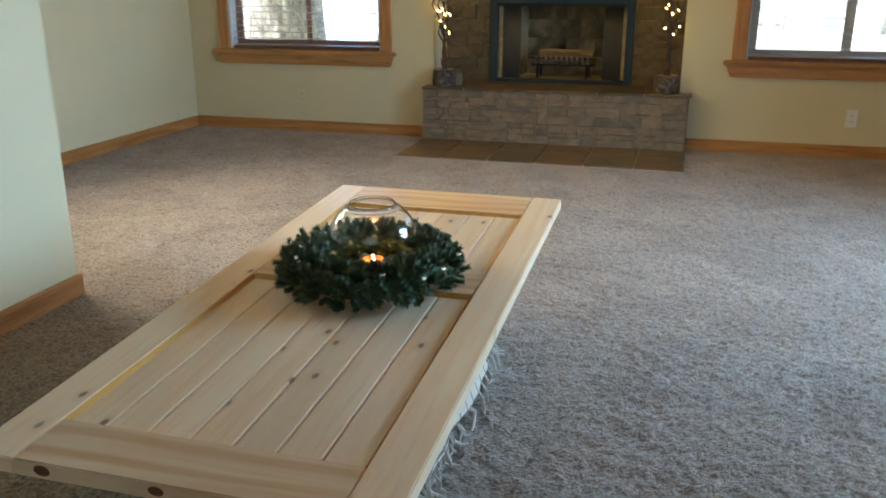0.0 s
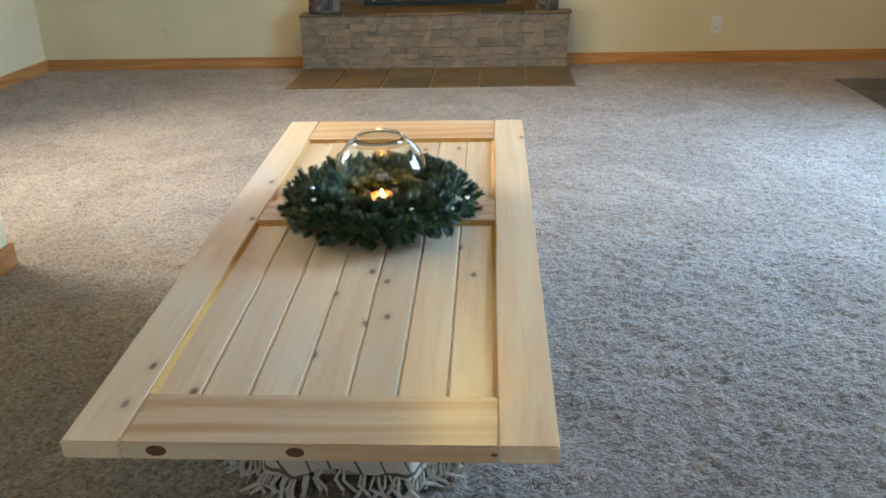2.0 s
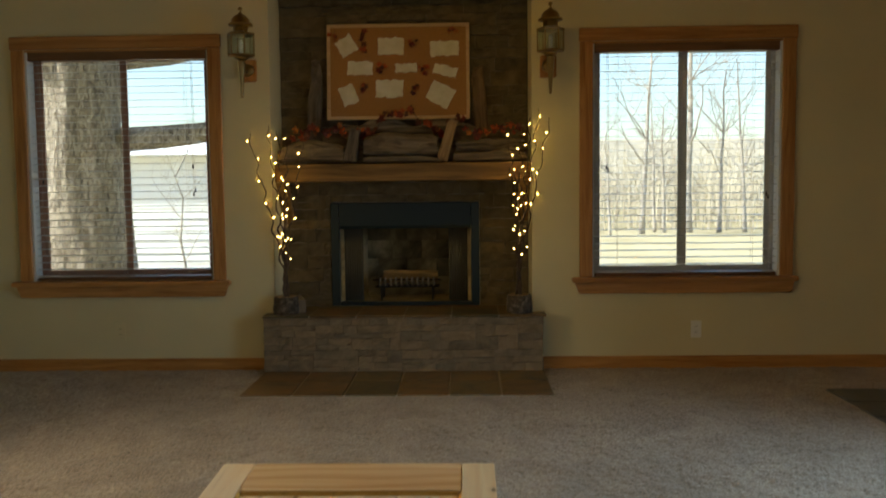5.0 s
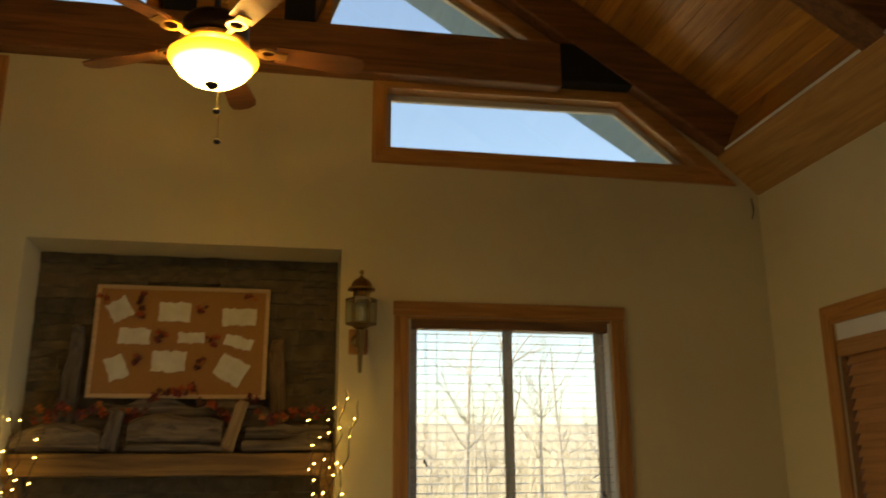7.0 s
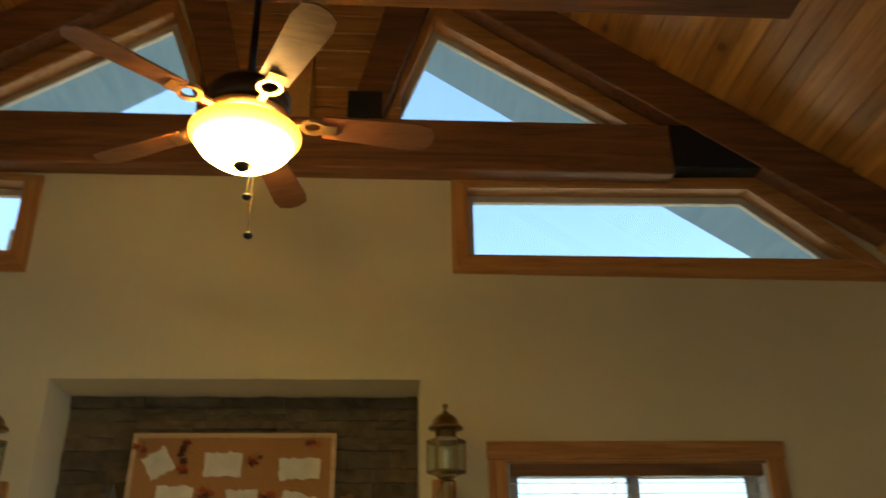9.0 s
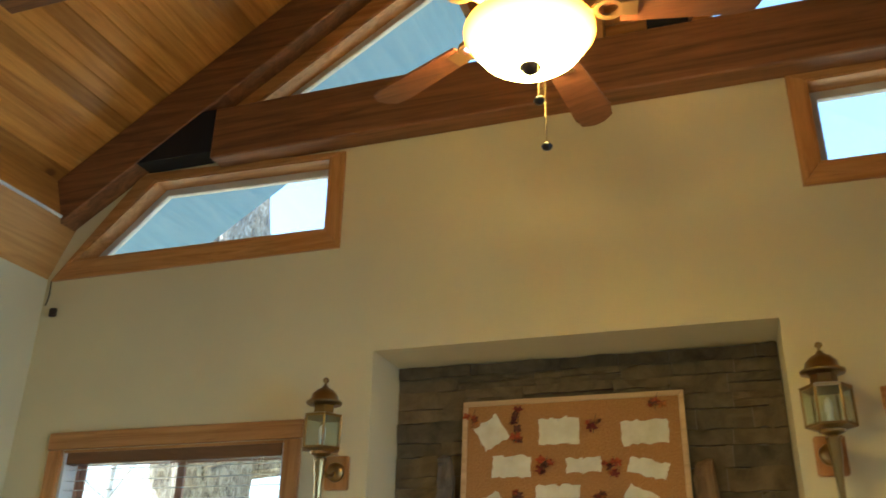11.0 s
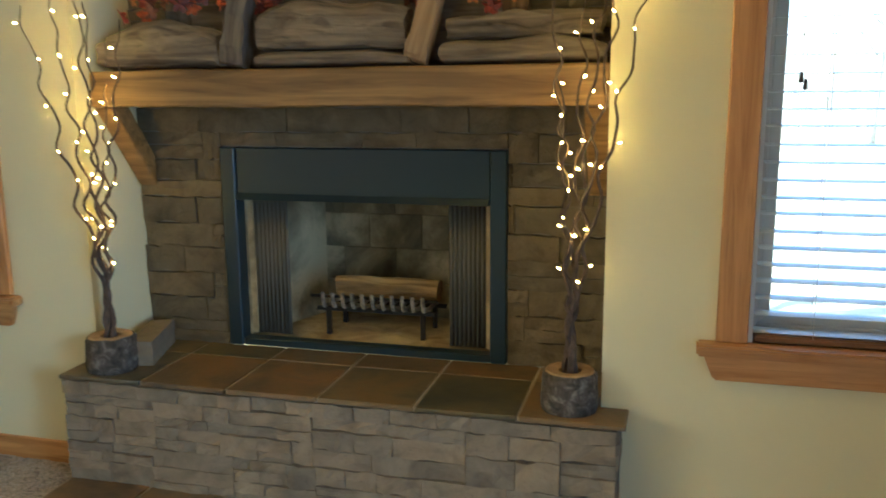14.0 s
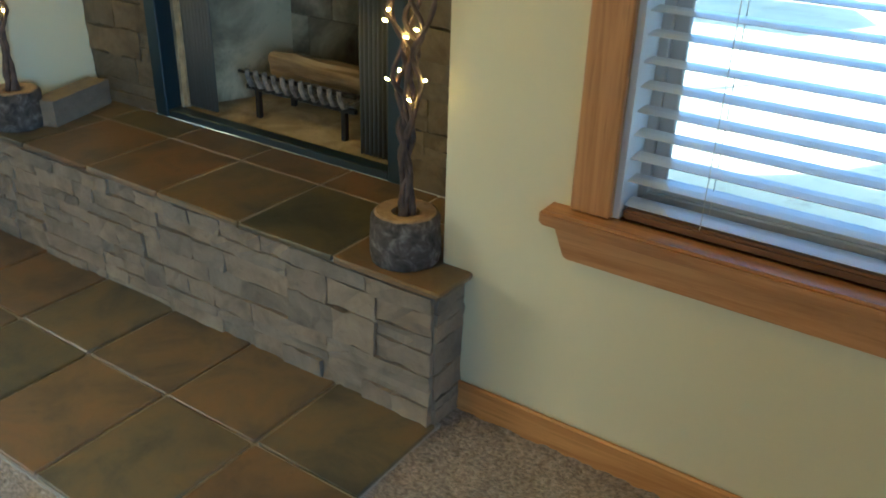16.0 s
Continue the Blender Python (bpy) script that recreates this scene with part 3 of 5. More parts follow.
for i in range(30):
    s = new("slat", me)
    s.parent = b
    s.matrix_basis = pose(0, 0, 0.112 + 0.0655 * i, 0, 0, 0)
bm = bmesh.new()
prism(bm, rect(-1.90, -0.67, 0.04, 2.23), EAST + 0.10, EAST + 0.106, "x")
ob = part("pane", bm, PANE, w)
ob.visible_shadow = False
for a, c in ((-1.898, -1.845), (-0.725, -0.672)):
    block("side_stop", EAST + 0.012, EAST + 0.09, a, c, 0.041, 2.029, RAIL, w, "dark stained side stop")

# ---- baseboards ----
def baseboard(x0, x1, y0, y1):
    bm = bmesh.new()
    box(bm, x0, x1, y0, y1, -0.01, 0.086)
    bevel(bm, 0.005)
    tagged(part("baseboard", bm, OAK_X if abs(x1 - x0) > abs(y1 - y0) else OAK_Y), "oak baseboard", kind="structure")


baseboard(WEST + 0.016, -0.985, -0.015, -0.001)
baseboard(0.995, EAST - 0.016, -0.015, -0.001)
baseboard(WEST + 0.001, WEST + 0.015, -3.78, -0.001)
baseboard(EAST - 0.015, EAST - 0.001, -0.563, -0.017)
baseboard(-1.309, -1.295, SOUTH, -3.786)
baseboard(WEST + 0.016, -1.295, -3.799, -3.785)

# ---- outdoors ----
GRASS = material("dry_winter_grass", (0.45, 0.38, 0.22), 0.95)
v = coords(GRASS, shift=False)
c = ramp(GRASS, noise_tex(GRASS, v, 0.25, 6.0, 0.65), [(0.3, (0.34, 0.28, 0.14)), (0.55, (0.52, 0.44, 0.25)), (0.75, (0.60, 0.52, 0.34))])
c = mix(GRASS, c, (0.20, 0.13, 0.07), ramp(GRASS, noise_tex(GRASS, v, 7.0, 5.0, 0.7), [(0.55, (0, 0, 0)), (0.75, (0.6, 0.6, 0.6))]))
base(GRASS, c)
BARK = material("ridged_bark", (0.2, 0.16, 0.12), 0.9)
v = coords(BARK, (1.0, 1.0, 0.4))
ridges = noise_tex(BARK, v, 17.0, 5.0, 0.65, 1.8)
base(BARK, ramp(BARK, ridges, [(0.34, (0.10, 0.078, 0.058)), (0.5, (0.36, 0.30, 0.225)), (0.66, (0.64, 0.57, 0.45))]))
bump(BARK, ridges, 1.0, 0.05)
TWIG = material("pale_bare_branch", (0.30, 0.255, 0.21), 0.9)
v = coords(TWIG)
base(TWIG, ramp(TWIG, noise_tex(TWIG, v, 3.0, 4.0), [(0.3, (0.27, 0.235, 0.19)), (0.7, (0.50, 0.45, 0.38))]))
FARWOOD = material("far_bare_wood", (0.31, 0.26, 0.22), 0.95)
v = coords(FARWOOD, (1, 1, 0.25), False)
base(FARWOOD, ramp(FARWOOD, noise_tex(FARWOOD, v, 0.35, 6.0, 0.7), [(0.3, (0.30, 0.27, 0.20)), (0.55, (0.42, 0.37, 0.27)), (0.68, (0.50, 0.44, 0.32)), (0.76, (0.56, 0.36, 0.18))]))

bm = bmesh.new()
bmesh.ops.create_grid(bm, x_segments=60, y_segments=60, size=400)
for p in bm.verts:
    d = max(0.0, p.co.y - 45)
    p.co.z = -0.55 - min(1.5, max(0, p.co.y) * 0.03) + d * 0.02 + 0.5 * noise.noise(p.co * 0.03)
    if abs(p.co.x) < 20 and -20 < p.co.y < 12:
        p.co.z = -0.55
tagged(part("ground", bm, GRASS, None, "dry straw-coloured lawn"), kind="structure")


def ground_at(x, y):
    return -0.62 - min(1.5, max(0, y) * 0.03)


def limb(bm, p, d, length, r, depth, rng, seg=5):
    n = 4
    pts, rad = [p], [r]
    for i in range(n):
        d = (d + Vector((rng.uniform(-1, 1), rng.uniform(-1, 1), rng.uniform(-0.5, 0.9))) * 0.20).normalized()
        pts.append(pts[-1] + d * length / n)
        rad.append(r * (1 - 0.62 * (i + 1) / n))
    tube(bm, pts, rad, seg)
    if depth:
        for k in range(rng.randint(3, 4)):
            i = rng.randint(1, n)
            a = rng.uniform(0, 2 * math.pi)
            side = Vector((math.cos(a), math.sin(a), rng.uniform(0.15, 0.9)))
            limb(bm, pts[i], (d * 0.55 + side * 0.8).normalized(), length * rng.uniform(0.5, 0.72), rad[i] * 0.62, depth - 1, rng, 4 if depth > 1 else 3)


def tree(x, y, high, r, seed, label, depth=4, mat=TWIG):
    rng = random.Random(seed)
    z = ground_at(x, y)
    t = thing("tree", label, "tree", "bare trees beyond the windows", at=pose(x, y, z))
    bm = bmesh.new()
    pts, rad = [], []
    lean = Vector((rng.uniform(-0.05, 0.05), rng.uniform(-0.05, 0.05), 0))
    n = 9
    for i in range(n):
        f = i / (n - 1)
        pts.append(Vector((rng.uniform(-0.1, 0.1) * f, rng.uniform(-0.1, 0.1) * f, high * 0.80 * f)) + lean * high * f)
        rad.append(r * (1.35 if i == 0 else 1.0) * (1 - 0.72 * f))
    tube(bm, pts, rad, 12)
    part("trunk", bm, mat, t, smooth=True)
    bm = bmesh.new()
    for k in range(13):
        i = rng.randint(3, n - 1)
        a = k * 2.4 + rng.uniform(-0.4, 0.4)
        limb(bm, pts[i], Vector((math.cos(a), math.sin(a), rng.uniform(0.5, 1.6))).normalized(), high * rng.uniform(0.14, 0.28), rad[i] * 0.42, depth - 1, rng)
    part("crown", bm, mat, t)
    return t


for x, y, h, r, sd in ((8.9, 43.5, 8.0, 0.09, 1), (10.9, 44.5, 15.0, 0.17, 2), (12.15, 46.5, 11.0, 0.10, 3), (12.6, 46.0, 10.0, 0.12, 4), (13.9, 45.5, 19.0, 0.24, 5), (16.1, 46.5, 13.0, 0.14, 6),
                       (18.2, 48.0, 14.0, 0.13, 8), (6.2, 47.0, 10.0, 0.10, 9), (20.5, 47.0, 12.0, 0.15, 15), (3.2, 44.0, 11.0, 0.13, 16), (-7.0, 25.0, 7, 0.07, 10), (-15.0, 26.0, 10, 0.16, 11), (-12.0, 13.5, 9, 0.12, 12), (-19.0, 20.0, 12, 0.2, 13)):
    tree(x, y, h, r, sd, "pale bare winter tree standing on the dry lawn")

# great trunk close outside the western front window
big = thing("old_tree", "thick ridged oak trunk with low limbs close outside the window", "tree", at=pose(-3.30, 2.25, -0.7))
bm = bmesh.new()
seg, lev = 84, 110
rings = []
for j in range(lev):
    z = 6.2 * j / (lev - 1)
    row = []
    for i in range(seg):
        a = 2 * math.pi * i / seg
        q = Vector((math.cos(a) * 5.0, math.sin(a) * 5.0, z * 1.3))
        rr = 0.435 + 0.12 * math.exp(-z * 1.6) - 0.018 * z + 0.05 * noise.noise(q * 0.45) + 0.045 * abs(noise.noise(Vector((q.x * 2.6, q.y * 2.6, q.z * 0.8)))) + 0.012 * noise.noise(q * 5.0)
        row.append(bm.verts.new((rr * math.cos(a) - 0.02 * z, rr * math.sin(a), z)))
    rings.append(row)
for a, b in zip(rings, rings[1:]):
    for i in range(seg):
        bm.faces.new((a[i], a[(i + 1) % seg], b[(i + 1) % seg], b[i]))
part("trunk", bm, BARK, big, smooth=True)
rng = random.Random(77)
for ang, z0, ln in ((0.35, 2.50, 3.2), (2.2, 3.1, 3.6), (3.6, 3.4, 3.4), (0.9, 3.3, 3.4), (1.3, 4.2, 3.2)):
    bm = bmesh.new()
    limb(bm, Vector((0, 0, z0)), Vector((math.cos(ang), math.sin(ang), 0.12)).normalized(), ln, 0.14, 4, rng, 8)
    bmesh.ops.delete(bm, geom=[p for p in bm.verts if p.co.y < -0.8], context="VERTS")
    part("limb", bm, BARK, big)

# low white shed past the trunk
SIDING = plaster("white_lap_siding", (0.82, 0.82, 0.80))
shed = thing("white_shed", "sunlit white lap-sided shed beyond the oak trunk", "shed", at=pose(-4.9, 9.0, -0.6))
bm = bmesh.new()
box(bm, -1.5, 1.5, 0.02, 2.4, 0, 2.6)
part("wall", bm, SIDING, shed)
bm = bmesh.new()
prism(bm, [(-0.3, 2.55), (2.7, 2.55), (1.2, 3.1)], -1.75, 1.75, "x")
part("roof", bm, SIDING, shed, "pale metal roof")
bm = bmesh.new()
prism(bm, [(0.0, 0.0), (0.02, 0.0), (0.02, 0.19), (0.012, 0.19)], -1.5, 1.5, "x")
me = mesh_of(bm, "siding_board", SIDING)
for i in range(13):
    ob = new("siding_board", me)
    ob.parent = shed
    ob.matrix_basis = pose(0, 0, 0.2 * i)
for x, y, h, sd in ((-4.05, 7.4, 3.4, 21), (-3.55, 7.9, 3.0, 22)):
    tree(x, y, h, 0.028, sd, "slim bare sapling before the white shed", 3)

# woods that close the view
rng = np.random.default_rng(3)
bm = bmesh.new()
for i in range(3600):
    x, y = rng.uniform(-95, 95), rng.uniform(50, 82)
    z, h = ground_at(x, y) + (y - 45) * 0.02 - 0.3, rng.uniform(3.0, 8.0)
    r = rng.uniform(0.03, 0.11)
    tube(bm, [(x, y, z), (x + rng.uniform(-0.4, 0.4), y, z + h * 0.5), (x + rng.uniform(-0.9, 0.9), y, z + h)], [r, r * 0.7, r * 0.2], 3)
    for k in range(3):
        zz = z + h * rng.uniform(0.3, 0.85)
        tube(bm, [(x, y, zz), (x + rng.uniform(-1.5, 1.5), y + rng.uniform(-1, 1), zz + rng.uniform(0.3, 1.6))], [r * 0.5, r * 0.15], 3)
tagged(part("far_woods", bm, FARWOOD, None, "grey-brown bare winter woods"), category="woods", kind="stuff")
bm = bmesh.new()
pts = []
for i in range(81):
    x = -240 + 6.0 * i
    pts.append((x, 7.6 + 1.0 * noise.noise(Vector((x * 0.02, 3.1, 0))) + 0.5 * noise.noise(Vector((x * 0.2, 1.1, 0)))))
lo = [bm.verts.new((x, 92, -3)) for x, z in pts]
hi = [bm.verts.new((x, 112, z)) for x, z in pts]
for i in range(80):
    bm.faces.new((lo[i], lo[i + 1], hi[i + 1], hi[i]))
tagged(part("backdrop_hill", bm, FARWOOD, None, "hazy wooded hillside"), kind="structure")

# ---- slate before the hearth ----
def slab(w, d, h, seed, rough=0.003):
    """A tile with uneven edges and a slightly cleft top."""
    rng = random.Random(seed)
    bm = bmesh.new()
    box(bm, -w / 2, w / 2, -d / 2, d / 2, -h, 0)
    bevel(bm, 0.004, 1)
    for p in bm.verts:
        p.co += Vector((rng.uniform(-1, 1), rng.uniform(-1, 1), rng.uniform(-0.4, 0.4))) * rough
    return bm


TILES = [mesh_of(slab(0.321, 0.321, 0.03, k), "tile", SLATE) for k in range(4)]
block("hearth_bed", -0.985, 1.015, -0.835, -0.10, -0.02, 0.004, GROUT, kind="structure")
bed = bpy.data.objects["hearth_bed"]
for i in range(6):
    for j, (y, d) in enumerate(((-0.64, 1.19), (-0.283, 1.0))):
        t = new("tile", TILES[(i * 3 + j) % 4])
        t.parent = bed
        t.matrix_basis = pose(-0.818 + 0.334 * i, y, 0.012, 0, 0, 180 * ((i + j) % 2)) @ Matrix.Diagonal((1.0, d, 1.0, 1.0))
block("entry_bed", 2.74, EAST, -2.55, -0.71, -0.02, 0.003, GROUT, kind="structure")
bed2 = bpy.data.objects["entry_bed"]
me = mesh_of(slab(0.325, 0.325, 0.03, 11), "tile", SLATE_DARK)
for i in range(4):
    for j in range(6):
        if 2.915 + 0.334 * i < EAST:
            t = new("tile", me)
            t.parent = bed2
            t.matrix_basis = pose(2.908 + 0.334 * i if i < 3 else 3.80, -0.878 - 0.334 * j, 0.011, 0, 0, 180 * (i % 2)) @ Matrix.Diagonal((1.0 if i < 3 else 0.33, 1, 1, 1))

# ---- stacked stone ----
def chip(w, d, h, seed, rough):
    """A split stone: rough front face at -y, softened edges."""
    rng = random.Random(seed)
    bm = bmesh.new()
    nx, nz = 4, 2
    front = [[bm.verts.new((-w / 2 + w * i / nx + (rng.uniform(-0.3, 0.3) * w / nx if 0 < i < nx else 0),
                            -rng.uniform(0, rough) + (0.008 if i in (0, nx) or j in (0, nz) else 0),
                            -h / 2 + h * j / nz + (rng.uniform(-0.08, 0.08) * h if i not in (0, nx) else 0))) for i in range(nx + 1)] for j in range(nz + 1)]
    for j in range(nz):
        for i in range(nx):
            bm.faces.new((front[j][i], front[j][i + 1], front[j + 1][i + 1], front[j + 1][i]))
    rim = front[0] + [front[j][nx] for j in range(1, nz + 1)] + front[nz][-2::-1] + [front[j][0] for j in range(nz - 1, 0, -1)]
    back = [bm.verts.new((p.co.x, d, p.co.z)) for p in rim]
    for i in range(len(rim)):
        k = (i + 1) % len(rim)
        bm.faces.new((rim[k], rim[i], back[i], back[k]))
    return bm


CHIPS = [mesh_of(chip(1.0, 1.0, 1.0, k, 0.22), "stone", LEDGE) for k in range(10)]
# Facing resembles the hearth's ledge stone; alcove shade is put into its darker colour.
FACING = stone("shaded_facing_stone", [(0.30, (0.062, 0.047, 0.027)), (0.5, (0.123, 0.097, 0.057)), (0.70, (0.182, 0.141, 0.084))], 7.0, 0.8, 0.85, 0.7)
CHIPS_SHADED = [mesh_of(chip(1.0, 1.0, 1.0, k, 0.18), "stone", FACING) for k in range(10)]


def courses(parent, x0, x1, z0, z1, y, rows, lengths, seed, skip=None, turn=None, proud=0.016, depth=0.05, kinds=None):
    """Lay stones in uneven courses; turn places the finished face elsewhere."""
    rng = random.Random(seed)
    hs = [rng.uniform(0.75, 1.3) for _ in range(rows)]
    z = z0
    for hh in hs:
        h = hh * (z1 - z0) / sum(hs)
        x = x0
        while x < x1 - 0.005:
            w = min(rng.uniform(*lengths), x1 - x)
            if x1 - x - w < 0.05:
                w = x1 - x
            spans = [(x, x + w)]
            if skip:
                a0, a1, b1 = skip
                if z < b1 - 0.02:
                    spans = [(p, q) for p, q in ((x, min(x + w, a0)), (max(x, a1), x + w)) if q - p > 0.012]
                    if z + h > b1 + 0.012 and min(x + w, a1) - max(x, a0) > 0.012:
                        p, q, hk = max(x, a0), min(x + w, a1), z + h - b1
                        s = new("stone", (kinds or CHIPS)[rng.randrange(10)])
                        s.parent = parent
                        s.matrix_basis = pose((p + q) / 2, y - rng.uniform(0, proud), b1 + hk / 2) @ Matrix.Diagonal((q - p - 0.003, depth, hk - 0.0025, 1))
            for p, q in spans:
                split = 2 if (h > 0.055 and rng.random() < 0.3) else 1
                for k in range(split):
                    s = new("stone", (kinds or CHIPS)[rng.randrange(10)])
                    s.parent = parent
                    hk = h / split
                    m = pose((p + q) / 2, y - rng.uniform(0, proud), z + hk * (k + 0.5), 0, rng.uniform(-0.5, 0.5), 0) @ Matrix.Diagonal((q - p - 0.003, depth, hk - 0.0025, 1))
                    s.matrix_basis = (turn @ m) if turn else m
            x += w
        z += h


def mosaic(parent, x0, x1, z0, z1, y, seed, turn=None, proud=0.012, depth=0.045):
    """Ledge stone laid as an uneven patchwork of long and short, thick and thin pieces under one thin top course."""
    rng = random.Random(seed)
    cells = []

    def cut(a, b, c, d):
        w, h = b - a, d - c
        if h > 0.105 or (h > 0.07 and rng.random() < 0.55 and w > 0.1):
            f = c + h * rng.uniform(0.36, 0.64)
            cut(a, b, c, f)
            cut(a, b, f, d)
        elif w > 0.34 or (w > 0.2 and rng.random() < 0.5):
            f = a + w * rng.uniform(0.32, 0.68)
            cut(a, f, c, d)
            cut(f, b, c, d)
        else:
            cells.append((a, b, c, d))

    top = z1 - 0.05
    bands = [z0, z0 + (top - z0) * 0.47, top, z1]
    for k in range(3):
        a = x0
        while a < x1 - 0.001:
            b = min(x1, a + (rng.uniform(0.3, 0.62) if x1 - x0 > 0.5 else 1.0))
            if x1 - b < 0.12:
                b = x1
            cut(a, b, bands[k], bands[k + 1])
            a = b
    for a, b, c, d in cells:
        s = new("stone", CHIPS[rng.randrange(10)])
        s.parent = parent
        m = pose((a + b) / 2, y - rng.uniform(0, proud), (c + d) / 2, 0, rng.uniform(-0.4, 0.4), 0) @ Matrix.Diagonal((b - a - 0.0025, depth, d - c - 0.0022, 1))
        s.matrix_basis = (turn @ m) if turn else m


MORTAR = plaster("dark_mortar", (0.22, 0.185, 0.145))
hearth = block("hearth", -0.965, 0.985, -0.115, 0.335, 0.0, 0.393, MORTAR, None, "raised hearth of stacked grey-tan ledge stone with slate top", category="hearth")
mosaic(hearth, -0.985, 1.0, 0.004, 0.393, -0.128, 21)
for sx, ang in ((-0.985, -90), (1.0, 90)):
    turn = Matrix.Translation((sx, 0, 0)) @ pose(0, 0, 0, 0, 0, ang)
    mosaic(hearth, -0.125 if ang > 0 else 0.0, -0.0 if ang > 0 else 0.125, 0.004, 0.393, -0.0, 30 + ang, turn, 0.008, 0.03)
TOPS = [mesh_of(slab(0.332, d, 0.018, 50 + k, 0.002), "cap_tile", SLATE) for k, d in enumerate((0.335, 0.335, 0.150, 0.150))]
for i in range(6):
    for j, y in enumerate((0.022, 0.270)):
        s = new("cap_tile", TOPS[2 * j + i % 2])
        s.parent = hearth
        s.matrix_basis = pose(-0.828 + 0.338 * i, y, 0.414, 0, 0, 180 * ((i // 2) % 2))
block("cap_joint", -0.98, 1.0, -0.135, 0.335, 0.394, 0.4115, GROUT, hearth)

breast = thing("chimney_breast", "stacked grey-brown ledge stone facing inside the alcove", "stone facing")
bm = bmesh.new()
box(bm, NICHE[0], -0.572, 0.375, 0.42, 0.40, NICHE[3])
part("backing", bm, MORTAR, breast)
bm = bmesh.new()
box(bm, 0.572, NICHE[1], 0.375, 0.42, 0.40, NICHE[3])
part("backing", bm, MORTAR, breast)
bm = bmesh.new()
box(bm, -0.572, 0.572, 0.375, 0.42, 1.205, NICHE[3])
part("backing", bm, MORTAR, breast)
courses(breast, NICHE[0] + 0.002, NICHE[1] - 0.002, 0.414, NICHE[3] - 0.002, 0.360, 27, (0.16, 0.46), 5, (-0.568, 0.568, 1.21), None, 0.016, 0.05, CHIPS_SHADED)

# ---- firebox ----
fb = thing("fireplace_insert", "black steel fireplace insert with spark screen curtains and sooty firebox", "fireplace")
Y0 = 0.335
bm = bmesh.new()
box(bm, -0.566, -0.505, Y0, Y0 + 0.07, 0.415, 1.205)
bevel(bm, 0.004)
part("side_frame", bm, STEEL, fb)
bm = bmesh.new()
box(bm, 0.505, 0.566, Y0, Y0 + 0.07, 0.415, 1.205)
bevel(bm, 0.004)
part("side_frame", bm, STEEL, fb)
bm = bmesh.new()
box(bm, -0.504, 0.504, Y0 + 0.012, Y0 + 0.07, 1.02, 1.205)
bevel(bm, 0.004)
part("hood_panel", bm, STEEL, fb, "blue-black steel hood panel")
bm = bmesh.new()
prism(bm, [(Y0 - 0.012, 1.006), (Y0 + 0.05, 1.006), (Y0 + 0.05, 1.019), (Y0 + 0.006, 1.03)], -0.500, 0.500, "x")
part("hood_lip", bm, STEEL, fb)
bm = bmesh.new()
box(bm, -0.504, 0.504, Y0 + 0.004, Y0 + 0.06, 0.415, 0.445)
bevel(bm, 0.004)
part("bottom_rail", bm, STEEL, fb)
bm = bmesh.new()
prism(bm, [(-0.495, Y0 + 0.071), (0.495, Y0 + 0.071), (0.34, 0.84), (-0.34, 0.84)], 0.40, 0.436, "z")
part("firebox_floor", bm, ASH, fb)
for pts in ([(-0.50, Y0 + 0.072), (-0.345, 0.84), (-0.375, 0.84), (-0.53, Y0 + 0.072)], [(0.50, Y0 + 0.072), (0.345, 0.84), (0.375, 0.84), (0.53, Y0 + 0.072)]):
    bm = bmesh.new()
    prism(bm, pts, 0.40, 1.2, "z")
    part("side_panel", bm, SOOT, fb)
back = block("back_panel", -0.40, 0.40, 0.865, 0.89, 0.40, 1.20, SOOT, fb, "sooty firebrick back panel")
for k in range(5):
    x = -0.38
    first = True
    while x < 0.379:
        w = min(0.12 if (first and k % 2) else 0.24, 0.38 - x)
        block("firebrick", x, x + w - 0.002, 0.842, 0.866, 0.437 + 0.15 * k, 0.585 + 0.15 * k, SOOT, back, soft=0.002)
        x, first = x + w, False
bm = bmesh.new()
box(bm, -0.53, 0.53, Y0 + 0.072, 0.88, 1.19, 1.21)
part("firebox_roof", bm, SOOT, fb)
for s in (-1, 1):
    bm = bmesh.new()
    pts = []
    n = 44
    for i in range(n + 1):
        f = i / n
        pts.append((s * (0.475 - 0.145 * f), Y0 + 0.085 + 0.005 * math.sin(f * 52)))
    lo = [bm.verts.new((x, y, 0.447)) for x, y in pts]
    hi = [bm.verts.new((x, y, 1.02)) for x, y in pts]
    for i in range(n):
        bm.faces.new((lo[i], lo[i + 1], hi[i + 1], hi[i]))
    ob = part("spark_curtain", bm, MESHC, fb, "pleated dark metal mesh curtain", True)
    md = ob.modifiers.new("thickness", "SOLIDIFY")
    md.thickness = 0.0015
    block("edge_trim", min(s * 0.476, s * 0.503), max(s * 0.476, s * 0.503), Y0 + 0.075, Y0 + 0.085, 0.446, 1.018, ASH, fb, "tan heat-stained edge strip")

ASHIRON = stone("ashy_cast_iron", [(0.35, (0.10, 0.09, 0.075)), (0.6, (0.36, 0.32, 0.26))], 30.0, 0.8, 0.3, 0.3)
grate = thing("fire_grate", "cast iron log grate inside the firebox", "grate")
for i in range(11):
    x = -0.21 + 0.042 * i
    bm = bmesh.new()
    tube(bm, [(x, 0.462, 0.618), (x, 0.464, 0.59), (x, 0.478, 0.56), (x, 0.52, 0.55), (x, 0.70, 0.55), (x, 0.73, 0.57)], 0.009, 6)
    part("bar", bm, ASHIRON, grate)
